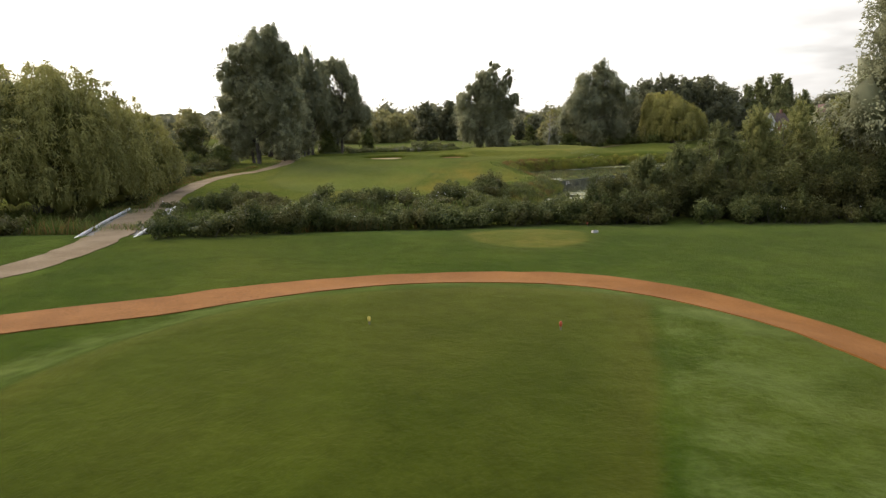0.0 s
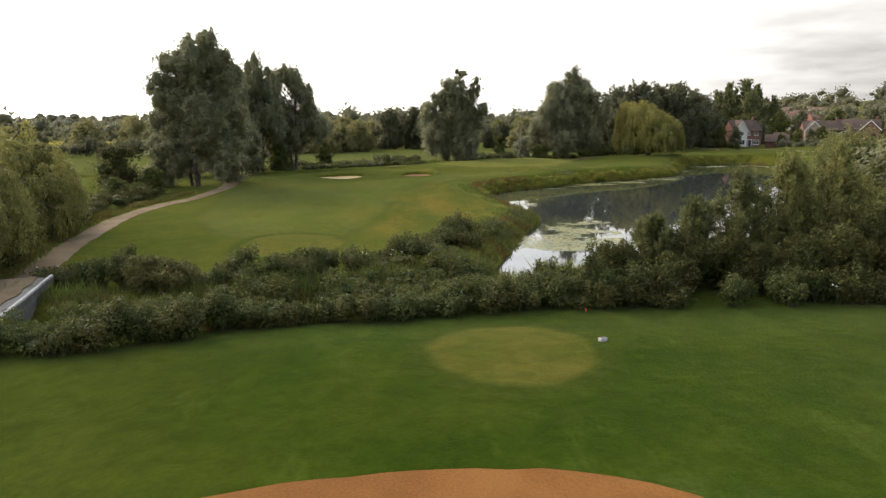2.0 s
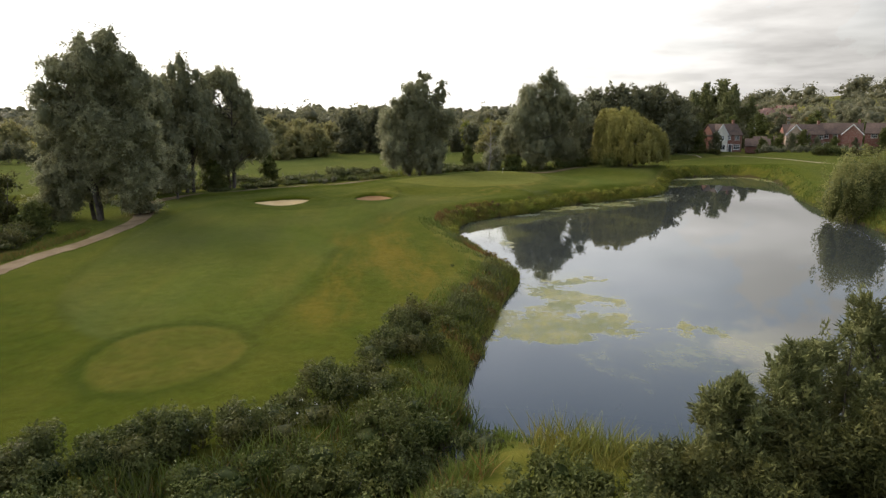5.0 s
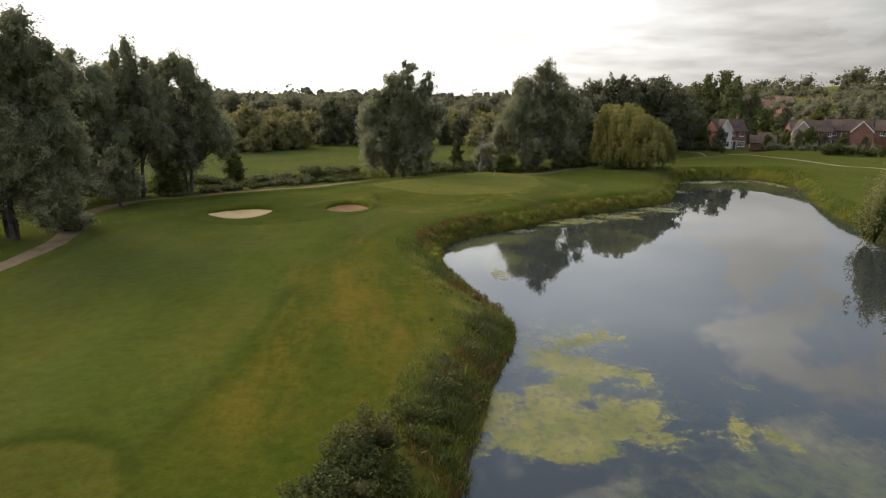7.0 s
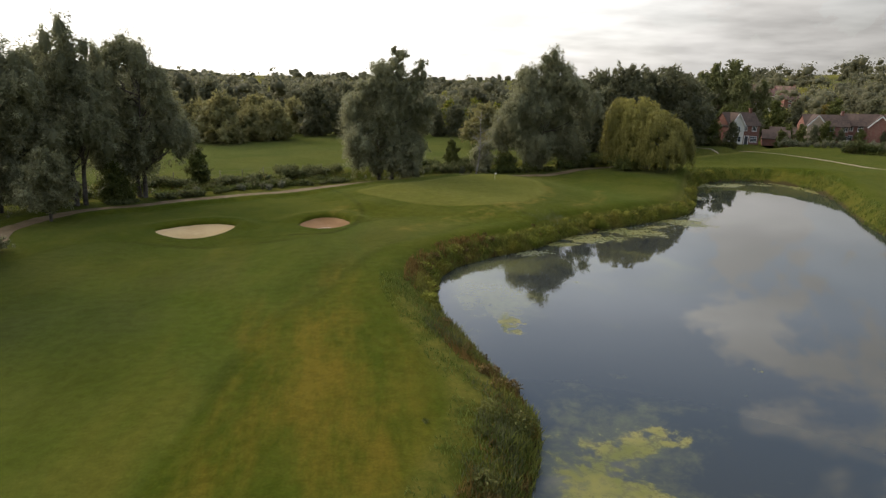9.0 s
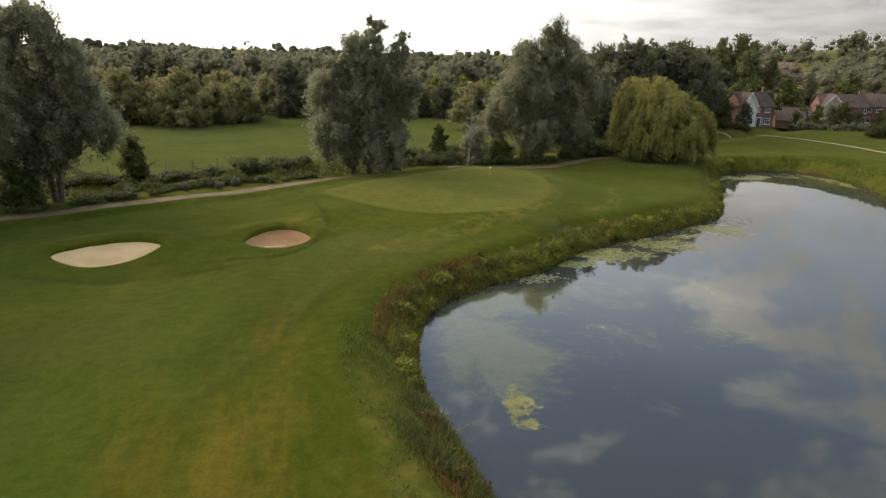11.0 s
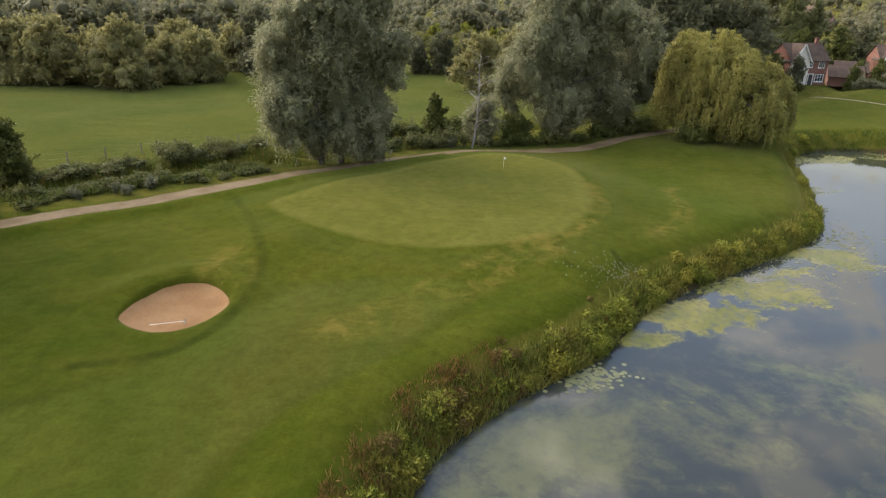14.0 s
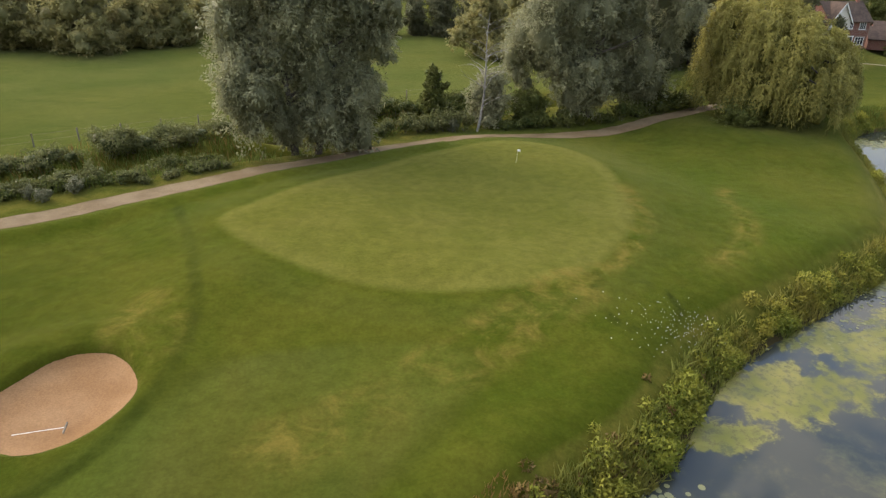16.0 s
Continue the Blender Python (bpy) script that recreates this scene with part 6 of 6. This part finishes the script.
def ditch_grass(rr, n, lo, hi, height, material, label, line, left, right):
    s = rr.uniform(lo, hi, n)
    seg = np.r_[0, np.cumsum(np.hypot(*np.diff(line, axis=0).T))]
    seg /= seg[-1]
    x, y = np.interp(s, seg, line[:, 0]), np.interp(s, seg, line[:, 1])
    x, y = x + rr.normal(size=n) * 0.4, y + rr.uniform(left, right, n)
    drift = np.sin(x * 0.8) * np.cos(y * 0.9 + x * 0.3)
    z = np.maximum(land(x, y)[0], WATER - 0.1)
    ok = (drift + rr.normal(size=n) * 0.5 > -0.5) & (np.hypot((x - 7.0) / 2.6, (y - 146.6) / 5.4) > 1)
    v, fc, tone = blades(rr, x[ok], y[ok], z[ok], (height * (0.8 + 0.4 * drift))[ok], 0.05, None, 0.35)
    ob = new("rank_grass", mesh_from("rank_grass", v, fc, material, tone=tone))
    tagged(ob, label, "grass", kind="stuff")


near_ditch = smooth_line([(-34, 40), (-20, 39), (-8, 39.4), (0, 42), (6, 48)])
ditch_grass(r7, 26000, 0.0, 1.0, 0.9, MAT["tuft"], "tall green grass filling the ditch", near_ditch, -4.0, 4.4)
ditch_grass(r7, 5000, 0.2, 1.0, 0.9, MAT["dry_reed"], "dry straw-coloured grass in the ditch", near_ditch, -4.4, 3.6)
ditch_grass(r7, 4500, 0.3, 1.0, 0.9, MAT["sedge"], "grey-green sedge in the ditch", near_ditch, -3.0, 4.0)
near_bank = smooth_line([(8, 41.5), (14, 42), (24, 42.5), (36, 45)])
ditch_grass(r7, 9000, 0.0, 1.0, 1.2, MAT["reed"], "reeds behind the hedge at the pond's near end", near_bank, 0.0, 4.5)
far_stream = smooth_line([(-45, 123), (-18, 134), (-6, 139.5), (4, 144), (15, 151), (30, 160)])
ditch_grass(r7, 22000, 0.0, 1.0, 0.8, MAT["tuft"], "rank green grass along the stream", far_stream, -5.0, 6.0)
ditch_grass(r7, 6000, 0.0, 1.0, 0.8, MAT["dry_reed"], "dry grass along the stream", far_stream, -4.0, 7.0)
path_side = smooth_line([(-23, 45), (-26.5, 57), (-28.8, 70), (-28.2, 82), (-27, 90)])
ditch_grass(r7, 9000, 0.0, 1.0, 0.45, MAT["dry_reed"], "russet dry grass beside the gravel path", path_side, -1.5, 1.5)
ditch_grass(r7, 9000, 0.0, 1.0, 0.45, MAT["tuft"], "green grass beside the gravel path", path_side, -2.5, 2.5)


def flower_heads():
    """White seed heads over the brambles."""
    rr = np.random.default_rng(24)
    vs, fs, ts, at = [], [], [], 0
    for cx, cy, n, top in [(-16.5, 45.0, 8, 1.25), (-13.5, 43.9, 5, 1.25), (-4.5, 45.7, 6, 1.2), (-1.5, 46.8, 5, 1.2), (0.6, 48.9, 4, 1.2), (-6, 36.5, 6, 0.95), (3.2, 37.4, 3, 1.15), (-18.5, 46.1, 4, 1.25), (20, 37.4, 5, 1.2), (26, 37.4, 5, 1.2)]:
        x, y = cx + rr.normal(size=n) * 0.8, cy + rr.normal(size=n) * 0.3
        z = land(x, y)[0] + top * rr.uniform(0.75, 0.98, n)
        for q in range(n):
            pos = np.array([x[q], y[q], z[q]]) + rr.normal(size=(14, 3)) * 0.028
            v, f, t = leaves(rr, pos, rr.normal(size=(14, 3)) + [0, 0, 1], 0.032, 0.028, np.full(14, 0.9))
            vs.append(v); fs.append(f + at); ts.append(t)
            at += len(v)
    ob = new("flower_heads", mesh_from("flower_heads", np.concatenate(vs), np.concatenate(fs), MAT["flag"], tone=np.concatenate(ts)))
    tagged(ob, "white seed heads scattered over the brambles", "flowers", kind="stuff")


flower_heads()


def lily_pads():
    """Round floating pads in rafts."""
    rr = np.random.default_rng(25)
    a = np.arange(8) / 8 * 2 * np.pi + 0.2
    vs, ts = [], []
    for cx, cy, sx, sy, n, r in [(21.8, 107.2, 1.0, 0.5, 220, 0.11), (37, 116.6, 3.0, 0.8, 90, 0.08), (43.0, 119.6, 3.0, 1.2, 200, 0.10), (48, 124.0, 2.0, 1.6, 200, 0.12)]:
        x, y = cx + rr.normal(size=n) * sx, cy + rr.normal(size=n) * sy
        ok = line_distance(x, y, SHORE, True) < -0.2
        for px, py in zip(x[ok], y[ok]):
            rad = r * rr.uniform(0.5, 1.3)
            vs.append(np.stack([px + np.cos(a) * rad, py + np.sin(a) * rad, np.full(8, WATER + rr.uniform(0.006, 0.014)) + np.cos(a + rr.uniform(0, 6)) * 0.004], 1))
            ts.append(np.full(8, rr.uniform(0.1, 1)))
    v = np.concatenate(vs)
    ob = new("lily_pads", mesh_from("lily_pads", v, np.arange(len(v)).reshape(-1, 8), MAT["lily"], tone=np.concatenate(ts)))
    tagged(ob, "rafts of round green lily pads on the pond", "lily pads", kind="stuff")


lily_pads()

# ---- small things ----
def flagstick(x, y):
    z = ground_z(x, y)
    t = thing("flagstick", (x, y, z), "white golf flagstick with a small white flag in the green", "flagstick")
    tv, tf = tubes([np.array([[0, 0, -0.1], [0, 0, 1.1], [0, 0, 2.2]])], [(0.015, 0.011)], 8)
    hang(new("pole", mesh_from("pole", tv, tf, MAT["white_paint"], True)), t)
    bm = bmesh.new()
    g = [[bm.verts.new((0.02 + 0.085 * i, 0.04 * math.sin(i * 1.1) + dy, 2.15 - 0.17 * j - 0.02 * i)) for i in range(6)] for j in range(3) for dy in (0.0,)]
    for j in range(2):
        for i in range(5):
            bm.faces.new([g[j][i], g[j][i + 1], g[j + 1][i + 1], g[j + 1][i]])
    bmesh.ops.solidify(bm, geom=bm.faces[:], thickness=0.008)
    part("flag", bm, MAT["flag"], t, "small white cloth flag")
    bm = bmesh.new()
    bmesh.ops.create_cone(bm, cap_ends=False, segments=16, radius1=0.054, radius2=0.054, depth=0.1, matrix=Matrix.Translation((0, 0, 0.0)))
    part("cup", bm, MAT["white_paint"], t, "white hole cup")
    t.scale = (0.46, 0.46, 0.46)


flagstick(24.6, 136.6)


def rake(x, y, turn):
    t = thing("rake", (x, y, float(land(np.array([x]), np.array([y]), False)[0][0]) - 0.36), "pale bunker rake lying on reddish sand", "rake", turn=turn)
    tv, tf = tubes([np.array([[-0.8, 0, 0.02], [0, 0, 0.04], [0.8, 0, 0.05]])], [(0.013, 0.011)], 6)
    hang(new("handle", mesh_from("handle", tv, tf, MAT["white_paint"], True)), t)
    bm = bmesh.new()
    box(bm, 0.82, 0, 0.04, 0.05, 0.55, 0.05, 0.008)
    for i in range(11):
        box(bm, 0.82, -0.25 + 0.05 * i, 0.0, 0.014, 0.014, 0.08)
    part("head", bm, MAT["timber"], t, "toothed wooden head")


rake(1.7, 111.7, 6)


def tee_marker(x, y, material, label, turn=0):
    t = thing("tee_marker", (x, y, ground_z(x, y)), label, "tee marker", "tee markers", turn)
    bm = bmesh.new()
    bmesh.ops.create_icosphere(bm, subdivisions=2, radius=0.06, matrix=Matrix.Translation((0, 0, 0.15)) @ Matrix.Diagonal((0.7, 0.7, 1.25, 1)))
    part("head", bm, material, t)
    bm = bmesh.new()
    bmesh.ops.create_cone(bm, cap_ends=True, segments=8, radius1=0.018, radius2=0.018, depth=0.16, matrix=Matrix.Translation((0, 0, 0.05)))
    part("spike", bm, MAT["timber"], t)


tee_marker(-1.9, 15.5, MAT["yellow"], "yellow tee marker on the mown tee")
tee_marker(2.9, 15.0, MAT["red"], "red-orange tee marker on the mown tee")
tee_marker(8.4, 36.6, MAT["red"], "red tee marker at the lawn's edge")


def marker_stone(x, y):
    t = thing("tee_sign", (x, y, ground_z(x, y)), "low white stone tee sign on the lawn", "sign", turn=20)
    bm = bmesh.new()
    box(bm, 0, 0, 0.06, 0.30, 0.20, 0.13, 0.02)
    part("block", bm, MAT["kerb"], t)
    bm = bmesh.new()
    box(bm, 0, -0.01, 0.132, 0.20, 0.11, 0.02, 0.006)
    part("plate", bm, MAT["concrete"], t, "grey name plate")


marker_stone(7.7, 31.8)


def field_fence():
    t = thing("fence", (-20, 146, ground_z(-20, 146)), "weathered post and wire fence at the meadow edge", "fence")
    line = smooth_line([(-60, 128), (-36, 136), (-18, 143.5), (-4, 150), (8, 157), (24, 165)])
    seg = np.r_[0, np.cumsum(np.hypot(*np.diff(line, axis=0).T))]
    s = np.arange(0, seg[-1], 3.2)
    p = np.stack([np.interp(s, seg, line[:, 0]), np.interp(s, seg, line[:, 1])], 1)
    bm = bmesh.new()
    box(bm, 0, 0, 0.45, 0.1, 0.1, 1.3, 0.015)
    me = bpy.data.meshes.new("post")
    bm.to_mesh(me)
    bm.free()
    me.materials.append(MAT["timber"])
    origin = t.matrix_basis.translation
    tops = []
    for i, (x, y) in enumerate(p):
        z = ground_z(x, y)
        ob = hang(new("post", me), t)
        ob.location = Vector((x, y, z)) - origin
        ob.rotation_euler = (0.03 * math.sin(i * 2.3), 0.04 * math.cos(i * 1.7), i)
        tops.append((x - origin.x, y - origin.y, z - origin.z))
    for h in (0.45, 0.95):
        tv, tf = tubes([np.array(tops) + [0, 0, h]], [(0.006, 0.006)], 4)
        hang(new("wire", mesh_from("wire", tv, tf, MAT["timber"])), t)


field_fence()


def daisies():
    rr = np.random.default_rng(26)
    n = 260
    x, y = 26.9 + rr.normal(size=n) * 1.5, 115.2 + rr.normal(size=n) * 0.9
    z = land(x, y)[0] + 0.05
    v, f, t = leaves(rr, np.stack([x, y, z], 1), rr.normal(size=(n, 3)) + [0, 0, 0.3], 0.05, 0.035, np.full(n, 0.8))
    ob = new("daisies", mesh_from("daisies", v, f, MAT["flag"], tone=t))
    tagged(ob, "small white flowers scattered over the turf", "flowers", kind="stuff")


daisies()
